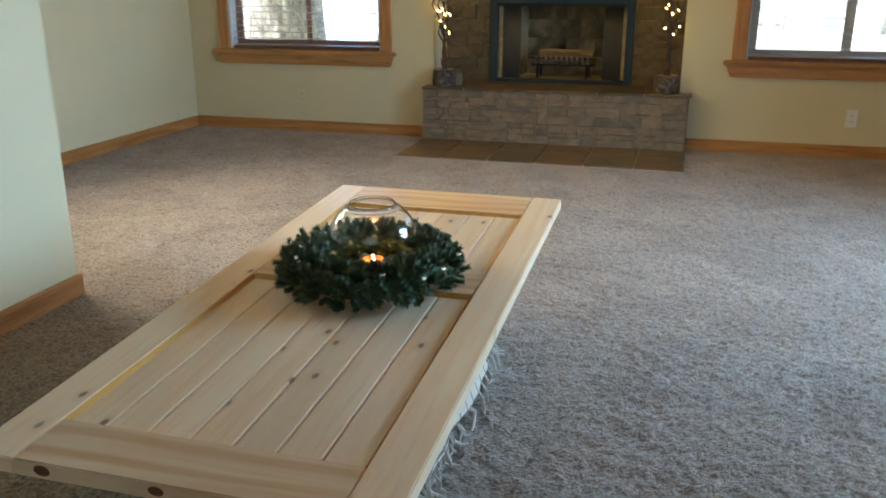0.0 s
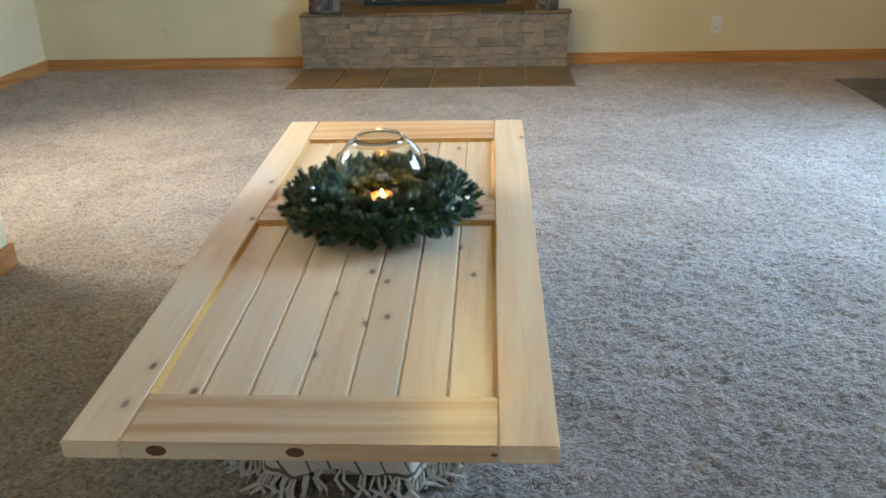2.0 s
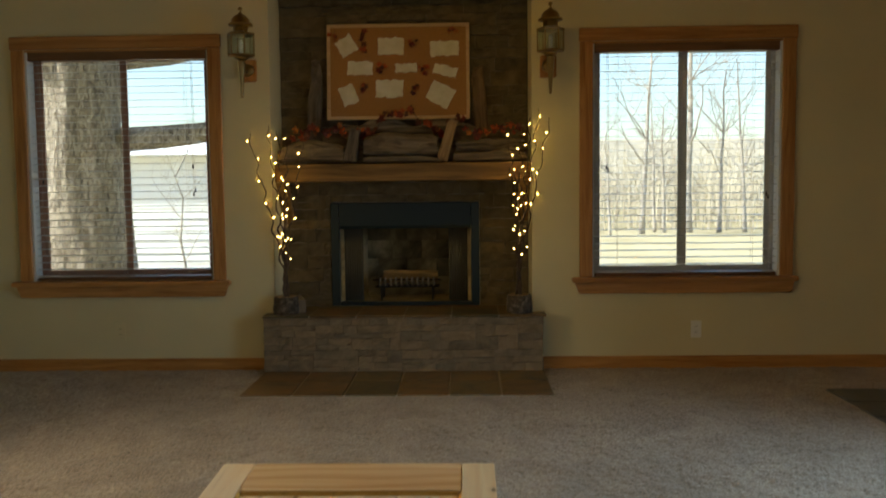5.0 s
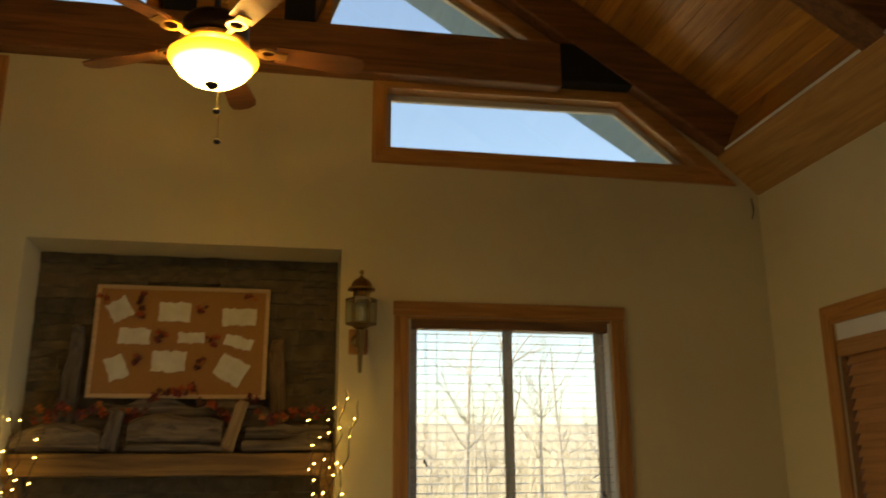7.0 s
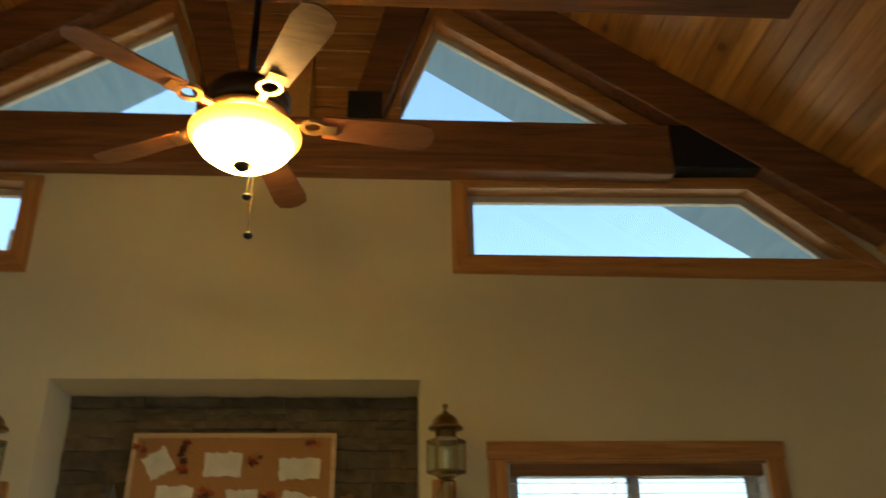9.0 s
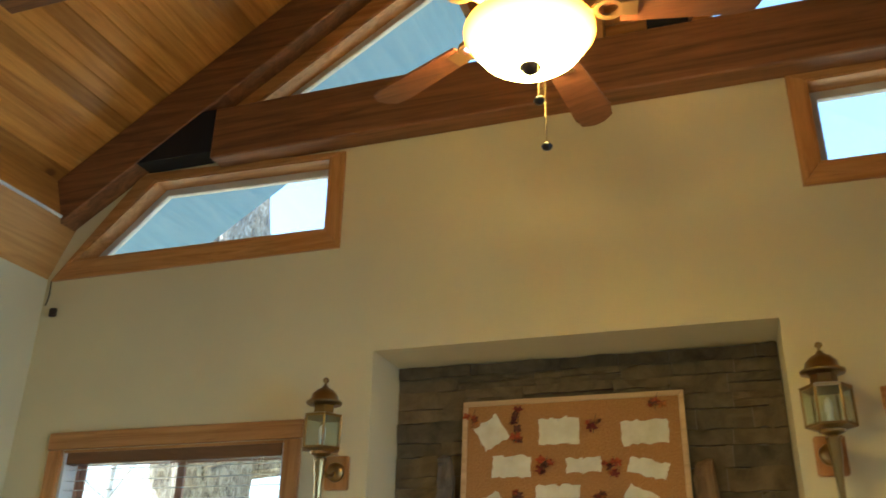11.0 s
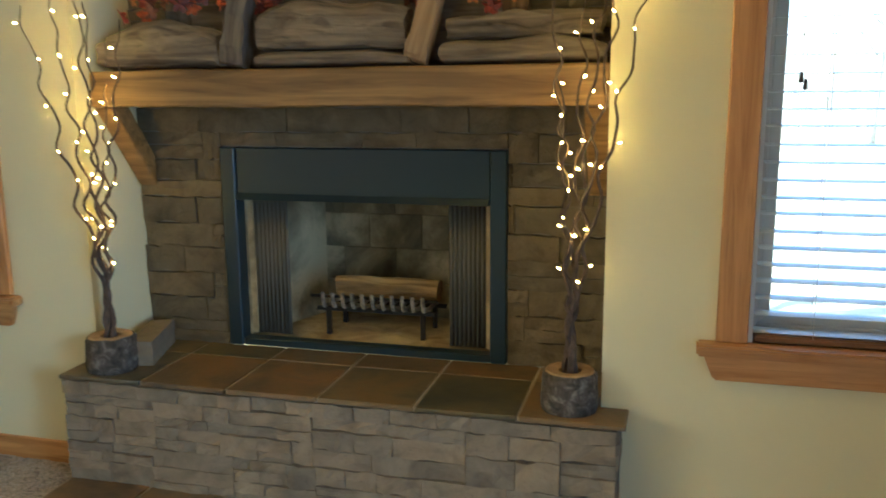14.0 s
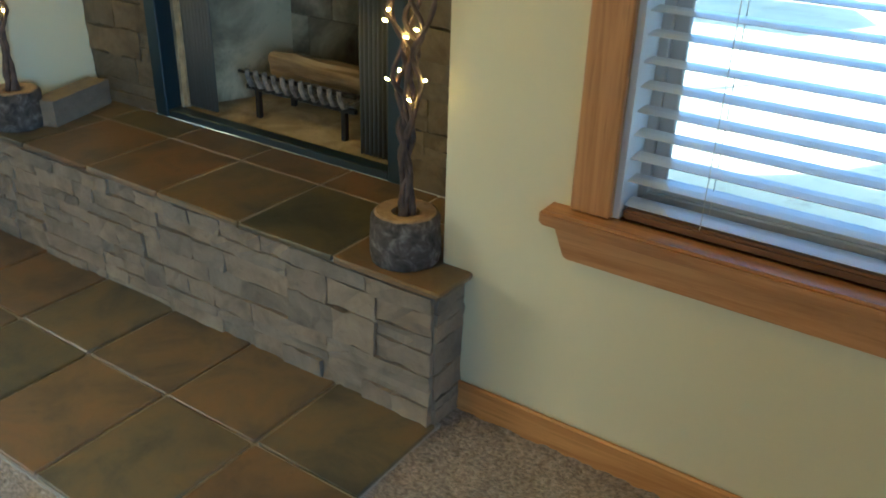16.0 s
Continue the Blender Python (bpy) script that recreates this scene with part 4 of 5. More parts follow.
for y, z in ((0.50, 0.548), (0.68, 0.536)):
    bm = bmesh.new()
    box(bm, -0.25, 0.25, y - 0.008, y + 0.008, z - 0.012, z + 0.004)
    part("rail", bm, IRON, grate)
bm = bmesh.new()
box(bm, -0.27, 0.27, 0.472, 0.484, 0.594, 0.606)
bevel(bm, 0.004)
part("front_rail", bm, IRON, grate)
for x in (-0.2, 0.2):
    for y in (0.50, 0.68):
        bm = bmesh.new()
        box(bm, x - 0.009, x + 0.009, y - 0.009, y + 0.009, 0.434, 0.538)
        part("leg", bm, IRON, grate)


def rough_log(bm, p, q, r, seed, squash=1.0, seg=18, rings=14, amp=0.16):
    rng = random.Random(seed)
    off = Vector((rng.uniform(0, 50), rng.uniform(0, 50), rng.uniform(0, 50)))
    p, q = Vector(p), Vector(q)
    d = (q - p)
    u = d.normalized().cross(Vector((0, 0.3, 1))).normalized()
    w = d.normalized().cross(u)
    rows = []
    for j in range(rings + 1):
        c = p + d * j / rings
        row = []
        for i in range(seg):
            a = 2 * math.pi * i / seg
            e = u * math.cos(a) + w * math.sin(a) * squash
            rr = r * (1 + amp * noise.noise(c * 5 + e * 1.6 + off) + 0.5 * amp * noise.noise(e * 7 + c * 2 + off))
            row.append(bm.verts.new(c + e * rr))
        rows.append(row)
    for a, b in zip(rows, rows[1:]):
        for i in range(seg):
            bm.faces.new((a[i], a[(i + 1) % seg], b[(i + 1) % seg], b[i]))
    bm.faces.new(rows[0][::-1])
    bm.faces.new(rows[-1])
    bmesh.ops.recalc_face_normals(bm, faces=bm.faces[:])


LOGWOOD = wood("split_firewood", (0.15, 0.095, 0.038), (0.45, 0.31, 0.135), "x", 0.85, 30, 0, 1.2, 1.0)
bm = bmesh.new()
rough_log(bm, (-0.19, 0.60, 0.615), (0.24, 0.61, 0.612), 0.052, 3, 0.85, 22, 26, 0.42)
tagged(part("firewood", bm, LOGWOOD, None, "split tan firewood log lying on the grate"), category="log")

# ---- mantel ----
mantel = thing("mantel", "rough-sawn timber mantel beam with corner braces", "mantel")
bm = bmesh.new()
box(bm, NICHE[0] + 0.004, NICHE[1] - 0.004, 0.075, 0.338, 1.365, 1.495)
bmesh.ops.subdivide_edges(bm, edges=[e for e in bm.edges if abs((e.verts[0].co - e.verts[1].co).x) > 1], cuts=40)
for p in bm.verts:
    p.co += Vector((0, 0.006 * noise.noise(p.co * 3.0), 0.006 * noise.noise(p.co * 2.2 + Vector((5, 0, 0)))))
bevel(bm, 0.006)
part("beam", bm, MANTEL, mantel)
for a, b in ((NICHE[0] + 0.004, NICHE[0] + 0.085), (NICHE[1] - 0.085, NICHE[1] - 0.004)):
    bm = bmesh.new()
    prism(bm, [(0.09, 1.363), (0.19, 1.363), (0.335, 1.17), (0.335, 1.05)], a, b, "x")
    bevel(bm, 0.005)
    part("corner_brace", bm, MANTEL, mantel)

# ---- sconces ----
def sconce(x):
    s = thing("wall_sconce", "aged brass coach lantern with glass panes on an oak wall block", "wall lamp", "lanterns beside the fireplace", at=pose(x, 0, 0))
    bm = bmesh.new()
    box(bm, -0.058, 0.058, -0.034, -0.001, 2.08, 2.235)
    bevel(bm, 0.006, 2)
    part("wall_block", bm, OAK_Z, s, "oak mounting block")
    bm = bmesh.new()
    lathe(bm, [(0.0, 0.0), (0.045, 0.0), (0.043, 0.012), (0.02, 0.02), (0.0, 0.02)], 18, (0, 0), Matrix.Translation((0, -0.034, 2.16)) @ pose(0, 0, 0, 90))
    part("rosette", bm, BRASS, s, smooth=True)
    bm = bmesh.new()
    tube(bm, [(0, -0.045, 2.16), (0, -0.085, 2.135), (0, -0.13, 2.13), (0, -0.16, 2.145), (0, -0.19, 2.15)], 0.009, 8)
    part("arm", bm, BRASS, s, smooth=True)
    c = (0.0, -0.20)
    bm = bmesh.new()
    lathe(bm, [(0.0, 1.945), (0.010, 1.95), (0.014, 2.03), (0.026, 2.185), (0.030, 2.195), (0.020, 2.205), (0.045, 2.215), (0.050, 2.225), (0.0, 2.226)], 12, c)
    part("tail", bm, BRASS, s, "tapering brass tail")
    bm = bmesh.new()
    lathe(bm, [(0.055, 2.226), (0.094, 2.234), (0.094, 2.243), (0.0, 2.244)], 6, c)
    part("tray", bm, BRASS, s)
    bm = bmesh.new()
    lathe(bm, [(0.0, 2.375), (0.094, 2.376), (0.096, 2.388), (0.066, 2.396), (0.050, 2.40), (0.050, 2.435), (0.060, 2.440), (0.0, 2.441)], 6, c)
    part("collar", bm, BRASS, s)
    bm = bmesh.new()
    lathe(bm, [(0.0, 2.441), (0.082, 2.442), (0.084, 2.452), (0.066, 2.462), (0.060, 2.485), (0.040, 2.508), (0.016, 2.520), (0.012, 2.530), (0.0, 2.531)], 18, c)
    part("dome", bm, BRASS, s, "domed brass cap", True)
    bm = bmesh.new()
    lathe(bm, [(0.0, 2.531), (0.007, 2.533), (0.006, 2.541), (0.015, 2.551), (0.013, 2.563), (0.0, 2.571)], 12, c)
    part("finial", bm, BRASS, s, smooth=True)
    for k in range(6):
        a = math.pi / 3 * k
        p = Vector((c[0] + 0.089 * math.cos(a), c[1] + 0.089 * math.sin(a), 0))
        bm = bmesh.new()
        tube(bm, [p + Vector((0, 0, 2.243)), p + Vector((0, 0, 2.377))], 0.0055, 6)
        part("corner_bar", bm, BRASS, s)
        m = Matrix.Translation((c[0], c[1], 2.31)) @ pose(0, 0, 0, 0, 0, 60 * k + 30)
        bm = bmesh.new()
        box(bm, 0.074, 0.077, -0.042, 0.042, -0.066, 0.066, m)
        ob = part("glass_pane", bm, LAMPGLASS, s)
        ob.visible_shadow = False
    bm = bmesh.new()
    lathe(bm, [(0.0, 2.244), (0.012, 2.245), (0.012, 2.285), (0.016, 2.30), (0.013, 2.335), (0.0, 2.352)], 12, c)
    part("bulb", bm, material("frosted_bulb", (0.85, 0.82, 0.74), 0.4), s, smooth=True)
    return s


sconce(1.055)
sconce(-1.075)

# ---- ceiling fan ----
FANGLASS = glow("lit_amber_bowl", (1.0, 0.61, 0.13), 15.0)
nt = FANGLASS.node_tree
geo = node(FANGLASS, "ShaderNodeTexCoord")
sep = nt.nodes.new("ShaderNodeSeparateXYZ")
join(FANGLASS, geo.outputs["Object"], sep.inputs[0])
hot = ramp(FANGLASS, sep.outputs["Z"], [(0.0, (1.0, 0.68, 0.18)), (0.075, (1.0, 0.62, 0.12)), (0.100, (0.34, 0.15, 0.008)), (0.126, (0.10, 0.036, 0.002))])
join(FANGLASS, hot, nt.nodes["Principled BSDF"].inputs["Emission Color"])
FANBULB = glow("lit_warm_bulb", (1.0, 0.63, 0.22), 95.0)
FANDARK = material("dark_bronze_motor", (0.02, 0.014, 0.011), 0.35, 0.6)
FANIRON = material("antique_brass_iron", (0.38, 0.25, 0.12), 0.35, 0.9)
BLADE = wood("walnut_fan_blade", (0.12, 0.045, 0.018), (0.24, 0.10, 0.04), "x", 0.38, 60)
fan = thing("ceiling_fan", "five-blade walnut ceiling fan with lit amber glass bowl and pull chains", "ceiling fan", at=pose(0.26, -1.665, 3.02))
bm = bmesh.new()
lathe(bm, [(0.0, 0.90), (0.066, 0.90), (0.066, 0.87), (0.052, 0.81), (0.022, 0.785), (0.0, 0.784)], 24)
part("canopy", bm, FANDARK, fan, smooth=True)
bm = bmesh.new()
tube(bm, [(0, 0, 0.36), (0, 0, 0.80)], 0.014, 12)
part("downrod", bm, FANDARK, fan, smooth=True)
bm = bmesh.new()
lathe(bm, [(0.0, 0.375), (0.03, 0.372), (0.06, 0.345), (0.125, 0.325), (0.148, 0.295), (0.148, 0.245), (0.13, 0.225), (0.0, 0.224)], 36)
part("motor_housing", bm, FANDARK, fan, smooth=True)
bm = bmesh.new()
lathe(bm, [(0.0, 0.223), (0.13, 0.222), (0.155, 0.205), (0.135, 0.185), (0.10, 0.178), (0.10, 0.15), (0.0, 0.149)], 36)
part("trim_ring", bm, FANIRON, fan, "antique brass trim ring", True)
bm = bmesh.new()
lathe(bm, [(0.0, 0.012), (0.05, 0.014), (0.105, 0.032), (0.150, 0.066), (0.178, 0.104), (0.196, 0.128), (0.196, 0.140), (0.190, 0.138), (0.172, 0.108), (0.145, 0.072), (0.102, 0.040), (0.05, 0.022), (0.0, 0.020)], 40)
part("glass_bowl", bm, FANGLASS, fan, "lit amber glass bowl", True)
for k in range(3):
    bm = bmesh.new()
    bmesh.ops.create_icosphere(bm, subdivisions=2, radius=0.028, matrix=Matrix.Translation((0.09 * math.cos(2.1 * k + 0.5), 0.09 * math.sin(2.1 * k + 0.5), 0.115)))
    part("bulb", bm, FANBULB, fan, "lit warm bulb", True)
bm = bmesh.new()
lathe(bm, [(0.0, -0.012), (0.012, -0.008), (0.030, 0.008), (0.036, 0.018), (0.0, 0.019)], 18)
part("bowl_cap", bm, FANDARK, fan, smooth=True)
for k in range(5):
    a = -135 + 72 * k
    m = pose(0, 0, 0.20, 0, 0, a)
    iron = bmesh.new()
    box(iron, 0.10, 0.20, -0.013, 0.013, -0.006, 0.006, m)
    lathe(iron, [(0.030, -0.006), (0.046, -0.008), (0.046, 0.004), (0.030, 0.006)], 16, (0, 0), m @ Matrix.Translation((0.235, 0, 0)))
    box(iron, 0.275, 0.32, -0.03, 0.03, -0.008, -0.001, m)
    ir = part("blade_iron", iron, FANIRON, fan, "scrolled brass blade iron")
    bm = bmesh.new()
    out = [(0.27, -0.052), (0.60, -0.068), (0.655, -0.058), (0.678, -0.02), (0.678, 0.02), (0.655, 0.058), (0.60, 0.068), (0.27, 0.052)]
    prism(bm, out, 0.001, 0.009, "z")
    bmesh.ops.transform(bm, matrix=m @ pose(0, 0, 0, -13), verts=bm.verts)
    part("blade", bm, BLADE, fan)
for x, y, zz in ((0.03, -0.03, -0.11), (0.035, 0.03, -0.225)):
    bm = bmesh.new()
    z = 0.0
    while z > zz:
        bmesh.ops.create_icosphere(bm, subdivisions=1, radius=0.003, matrix=Matrix.Translation((x, y, z)))
        z -= 0.0065
    chain = part("pull_chain", bm, BRASS, fan)
    bm = bmesh.new()
    lathe(bm, [(0.0, zz), (0.008, zz - 0.004), (0.017, zz - 0.014), (0.012, zz - 0.024), (0.0, zz - 0.028)], 12, (x, y))
    part("chain_fob", bm, FANDARK, chain, smooth=True)

# ---- wall plates, corner bits ----
def outlet(x, z, mat, label):
    o = thing("wall_outlet", label, "outlet", "outlets of the front wall", at=pose(x, 0, z))
    bm = bmesh.new()
    box(bm, -0.038, 0.038, -0.007, -0.001, -0.062, 0.062)
    bevel(bm, 0.003, 2)
    part("plate", bm, mat, o)
    for dz in (-0.021, 0.021):
        bm = bmesh.new()
        box(bm, -0.016, 0.016, -0.010, -0.0072, dz - 0.014, dz + 0.014)
        bevel(bm, 0.003, 2)
        sock = part("socket", bm, mat, o)
        for dx in (-0.006, 0.006):
            block("slot", dx - 0.0012, dx + 0.0012, -0.0112, -0.0102, dz - 0.005, dz + 0.006, TASSEL, sock)


outlet(2.115, 0.277, PLATE, "white duplex wall outlet above the baseboard")
outlet(-2.075, 0.285, WALL, "painted-over cream wall outlet above the baseboard")
for x, z in ((3.80, 3.235), (-3.03, 3.33)):
    bm = bmesh.new()
    tube(bm, [(x, -0.012, z), (x + 0.01, -0.014, z - 0.08), (x - 0.006, -0.012, z - 0.15)], 0.004, 6)
    tagged(part("cable_stub", bm, TASSEL, None, "loose brown cable stub hanging in the wall corner"), category="cable", group="cable stubs")
bm = bmesh.new()
box(bm, -2.985, -2.945, -0.032, -0.001, 3.105, 3.155)
bevel(bm, 0.006, 2)
tagged(part("wall_sensor", bm, TASSEL, None, "small black sensor box high in the corner"), category="sensor")

# ---- plank-door table ----
U = math.degrees(math.atan2(0.088, 1.951))
table = thing("plank_table", "fresh pine barn door laid flat as a low table", "table", at=pose(0.109, -5.317, 0.327, U))
TH = 0.038
LX, RX, LEN = -0.444, 0.444, 1.952
IL, IR = -0.336, 0.337


def board(name, x0, x1, y0, y1, z0, z1, mat, label="", soft=0.003):
    bm = bmesh.new()
    box(bm, x0, x1, y0, y1, z0, z1)
    bevel(bm, soft, 2)
    return part(name, bm, mat, table, label)


board("stile", LX, IL - 0.001, 0, LEN, -TH, 0, PINE)
board("stile", IR + 0.001, RX, 0, LEN, -TH, 0, PINE)
board("rail", IL, IR, 0, 0.150, -TH, 0, PINE_X)
board("rail", IL, IR, 0.985, 1.140, -TH, 0, PINE_X)
board("rail", IL, IR, 1.727, LEN, -TH, 0, PINE_X)
for k in range(7):
    a = IL + 0.673 / 7 * k
    bm = bmesh.new()
    w = 0.673 / 7
    prism(bm, [(a, -0.028), (a + w, -0.028), (a + w, -0.016), (a + w - 0.005, -0.011), (a + 0.005, -0.011), (a, -0.016)], 0.152, LEN - 0.01)
    part("plank", bm, PINE, table)
for x in (IL, IR):
    for y0, y1 in ((0.153, 0.982), (1.143, 1.724)):
        s = 1 if x < 0 else -1
        bm = bmesh.new()
        prism(bm, [(x, -0.012), (x + s * 0.009, -0.011), (x, -0.002)] if s > 0 else [(x, -0.012), (x, -0.002), (x - 0.009, -0.011)], y0, y1)
        part("bead", bm, PINE_AMBER, table, "amber-toned bead")
for y, s in ((0.982, -1), (1.724, -1)):
    bm = bmesh.new()
    prism(bm, [(y, -0.011), (y, -0.001), (y - 0.010, -0.011)], IL + 0.01, IR - 0.01, "x")
    part("bead", bm, PINE_AMBER, table, "amber-toned bead")

KNOT = material("dark_pine_knot", (0.16, 0.065, 0.025), 0.5)
for x, r in ((-0.27, 0.019), (-0.02, 0.017), (0.33, 0.006)):
    bm = bmesh.new()
    lathe(bm, [(0.0, 0.0), (1.0, 0.0)], 14, (0, 0), Matrix.Translation((x, -0.0012, -0.017)) @ pose(0, 0, 0, 90) @ Matrix.Diagonal((r, r * 0.62, 1, 1)))
    part("knot", bm, KNOT, table, "dark knot on the sawn edge")

# ---- ottoman under a fringed throw ----
THROW = material("cream_checked_throw", (0.66, 0.58, 0.46), 0.95)
v = coords(THROW, shift=False)
wv = node(THROW, "ShaderNodeTexBrick", Scale=1.0, Mortar_Size=0.003, Brick_Width=0.055, Row_Height=0.055)
wv.offset = 0.0
wv.inputs["Color1"].default_value = wv.inputs["Color2"].default_value = (0.66, 0.58, 0.46, 1)
wv.inputs["Mortar"].default_value = (0.16, 0.13, 0.10, 1)
sep = THROW.node_tree.nodes.new("ShaderNodeSeparateXYZ")
comb = THROW.node_tree.nodes.new("ShaderNodeCombineXYZ")
add = THROW.node_tree.nodes.new("ShaderNodeMath")
add.operation = "ADD"
join(THROW, v, sep.inputs[0])
join(THROW, sep.outputs["X"], add.inputs[0])
join(THROW, sep.outputs["Y"], add.inputs[1])
join(THROW, add.outputs[0], comb.inputs["X"])
join(THROW, sep.outputs["Z"], comb.inputs["Y"])
join(THROW, comb.outputs[0], wv.inputs["Vector"])
base(THROW, mix(THROW, wv.outputs["Color"], (0.8, 0.76, 0.70), noise_tex(THROW, v, 60.0), "MULTIPLY"))
bump(THROW, noise_tex(THROW, v, 240.0, 2.0), 0.5, 0.003)
FRINGE = material("cream_cotton_fringe", (0.58, 0.52, 0.43), 0.95)
CX, CY, AX, AY = 0.11, -4.40, 0.315, 0.60


def rim(a, k=1.0):
    c, s = math.cos(a), math.sin(a)
    e = 2 / 3.0
    return CX + AX * k * math.copysign(abs(c) ** e, c), CY + AY * k * math.copysign(abs(s) ** e, s)


ott = thing("ottoman", "low oval ottoman draped with a cream checked fringed throw", "ottoman")
bm = bmesh.new()
seg, rows = 120, []
for k, z in ((0.0, 0.285), (0.7, 0.288), (0.93, 0.282), (0.99, 0.262), (1.0, 0.22), (1.02, 0.15), (1.05, 0.09), (1.09, 0.058)):
    row = []
    for i in range(seg):
        a = 2 * math.pi * i / seg
        x, y = rim(a, k + (0.025 * math.sin(a * 13) + 0.018 * math.sin(a * 29 + 1)) * max(0, k - 0.98) * 9)
        row.append(bm.verts.new((x, y, z + (y - CY) * 0.040 * (1 if z > 0.25 else 0.3) + 0.008 * math.sin(a * 7) * (k > 1.0))))
    rows.append(row)
for a, b in zip(rows[1:], rows[2:]):
    for i in range(seg):
        bm.faces.new((a[i], a[(i + 1) % seg], b[(i + 1) % seg], b[i]))
bm.faces.new(rows[1][::-1])
bmesh.ops.delete(bm, geom=rows[0], context="VERTS")
edge = [p.co.copy() for p in rows[-1]]
part("throw", bm, THROW, ott, smooth=True)
bm = bmesh.new()
rr = [bm.verts.new((*rim(2 * math.pi * i / 60, 0.97), 0.0)) for i in range(60)]
r2 = [bm.verts.new((*rim(2 * math.pi * i / 60, 0.97), 0.21)) for i in range(60)]
for i in range(60):
    bm.faces.new((rr[i], rr[(i + 1) % 60], r2[(i + 1) % 60], r2[i]))
part("base", bm, THROW, ott)
rng = random.Random(8)
for i, p in enumerate(edge):
    bm = bmesh.new()
    o = Vector((p.x - CX, p.y - CY, 0)).normalized()
    side = Vector((-o.y, o.x, 0))
    for k in range(2):
        q = p + side * (0.008 * k - 0.004)
        drop = rng.uniform(0.03, 0.045)
        w1, w2 = rng.uniform(-0.014, 0.014), rng.uniform(-0.03, 0.03)
        tube(bm, [q, q + Vector((0, 0, -drop * 0.5)) + o * 0.012 + side * w1, Vector((q.x, q.y, 0.010)) + o * rng.uniform(0.006, 0.018) + side * w2,
                  Vector((q.x, q.y, 0.008)) + o * rng.uniform(0.016, 0.034) + side * (w2 * 1.6)], [0.003, 0.0045, 0.005, 0.0025], 5)
    part("tassel", bm, FRINGE, ott)

# ---- wreath, glass bowl and candle on the table ----
NEEDLE = material("fir_needles", (0.03, 0.075, 0.035), 0.55)
info = node(NEEDLE, "ShaderNodeNewGeometry")
base(NEEDLE, ramp(NEEDLE, info.outputs["Random Per Island"], [(0.0, (0.018, 0.038, 0.010)), (0.6, (0.044, 0.080, 0.024)), (1.0, (0.12, 0.155, 0.05))]))
on_table = table.matrix_basis


def needles(bm, count, seed, m=None):
    """One bushy fir tip along +z: a stem with needles on all sides."""
    rng = random.Random(seed)
    m = m or Matrix.Identity(4)
    for i in range(count):
        z = 0.002 + 0.024 * i / count
        a = i * 2.4 + rng.uniform(-0.3, 0.3)
        tilt = rng.uniform(0.9, 1.5) * (1.0 - 0.45 * i / count)
        d = Vector((math.cos(a) * tilt, math.sin(a) * tilt, 0.7)).normalized()
        ln = rng.uniform(0.010, 0.016)
        s = d.cross(Vector((0, 0, 1))).normalized() * 0.0007
        p = Vector((0, 0, z))
        vs = [bm.verts.new(m @ q) for q in (p - s, p + s, p + d * ln * 0.7 + s, p + d * ln, p + d * ln * 0.7 - s)]
        bm.faces.new(vs)
    return bm


wreath = thing("wreath", "dense green fir wreath dotted with silver beads on the pine table", "wreath", at=on_table @ Matrix.Translation((0.010, 1.058, 0.0)))
SPRIG = [mesh_of(needles(bmesh.new(), 140, k), "sprig", NEEDLE) for k in range(5)]
rng = random.Random(12)
rest = bmesh.new()
for i in range(980):
    a = rng.uniform(0, 2 * math.pi)
    phi = rng.uniform(-0.55, math.pi + 0.35)
    tr = 0.068 * rng.uniform(0.6, 1.0) * (1.0 + 0.16 * noise.noise(Vector((math.cos(a) * 3, math.sin(a) * 3, phi * 1.5))))
    n = Vector((math.cos(a) * math.cos(phi), math.sin(a) * math.cos(phi), math.sin(phi)))
    p = Vector((0.187 * math.cos(a), 0.187 * math.sin(a), 0.030)) + Vector((n.x * tr, n.y * tr, n.z * tr * 0.72))
    p.z = max(0.010, p.z)
    d = (n + Vector((rng.uniform(-0.5, 0.5), rng.uniform(-0.5, 0.5), rng.uniform(-0.1, 0.5)))).normalized()
    m = Matrix.LocRotScale(p, d.to_track_quat("Z", "Y"), Vector((1, 1, 1)) * rng.uniform(0.85, 1.4))
    if i < 300:
        s = new("sprig", SPRIG[i % 5])
        s.parent = wreath
        s.matrix_basis = m
    else:
        needles(rest, 110, i, m)
tagged(part("fir_filling", rest, NEEDLE, wreath), kind="stuff")
BEAD = material("silver_bead", (0.8, 0.8, 0.8), 0.15, 1.0)
for i in range(16):
    a, r = i * 0.393 + rng.uniform(-0.15, 0.15), rng.uniform(0.17, 0.27)
    bm = bmesh.new()
    bmesh.ops.create_icosphere(bm, subdivisions=2, radius=0.0075, matrix=Matrix.Translation((r * math.cos(a), r * math.sin(a), 0.092 - 0.28 * max(0, r - 0.19) + rng.uniform(0, 0.015))))
    part("bead", bm, BEAD, wreath, "small silver bead", True)
bm = bmesh.new()
pts = [(0.185 * math.cos(k * math.pi / 16), 0.185 * math.sin(k * math.pi / 16), 0.032) for k in range(33)]
tube(bm, pts, 0.030, 8)
part("wreath_core", bm, NEEDLE, wreath)

bowl = thing("glass_bowl", "clear round glass fishbowl standing inside the wreath", "bowl", at=on_table @ Matrix.Translation((0.012, 1.085, 0.001)))
prof = []
R, HC = 0.131, 0.107
for k in range(15):
    a = -1.35 + (1.04 + 1.35) * k / 14
    prof.append((R * math.cos(a), HC + R * 0.92 * math.sin(a)))
inner = [(max(0.0, r - 0.0018), z + (0.0018 if i == 0 else 0)) for i, (r, z) in enumerate(prof)]
bm = bmesh.new()
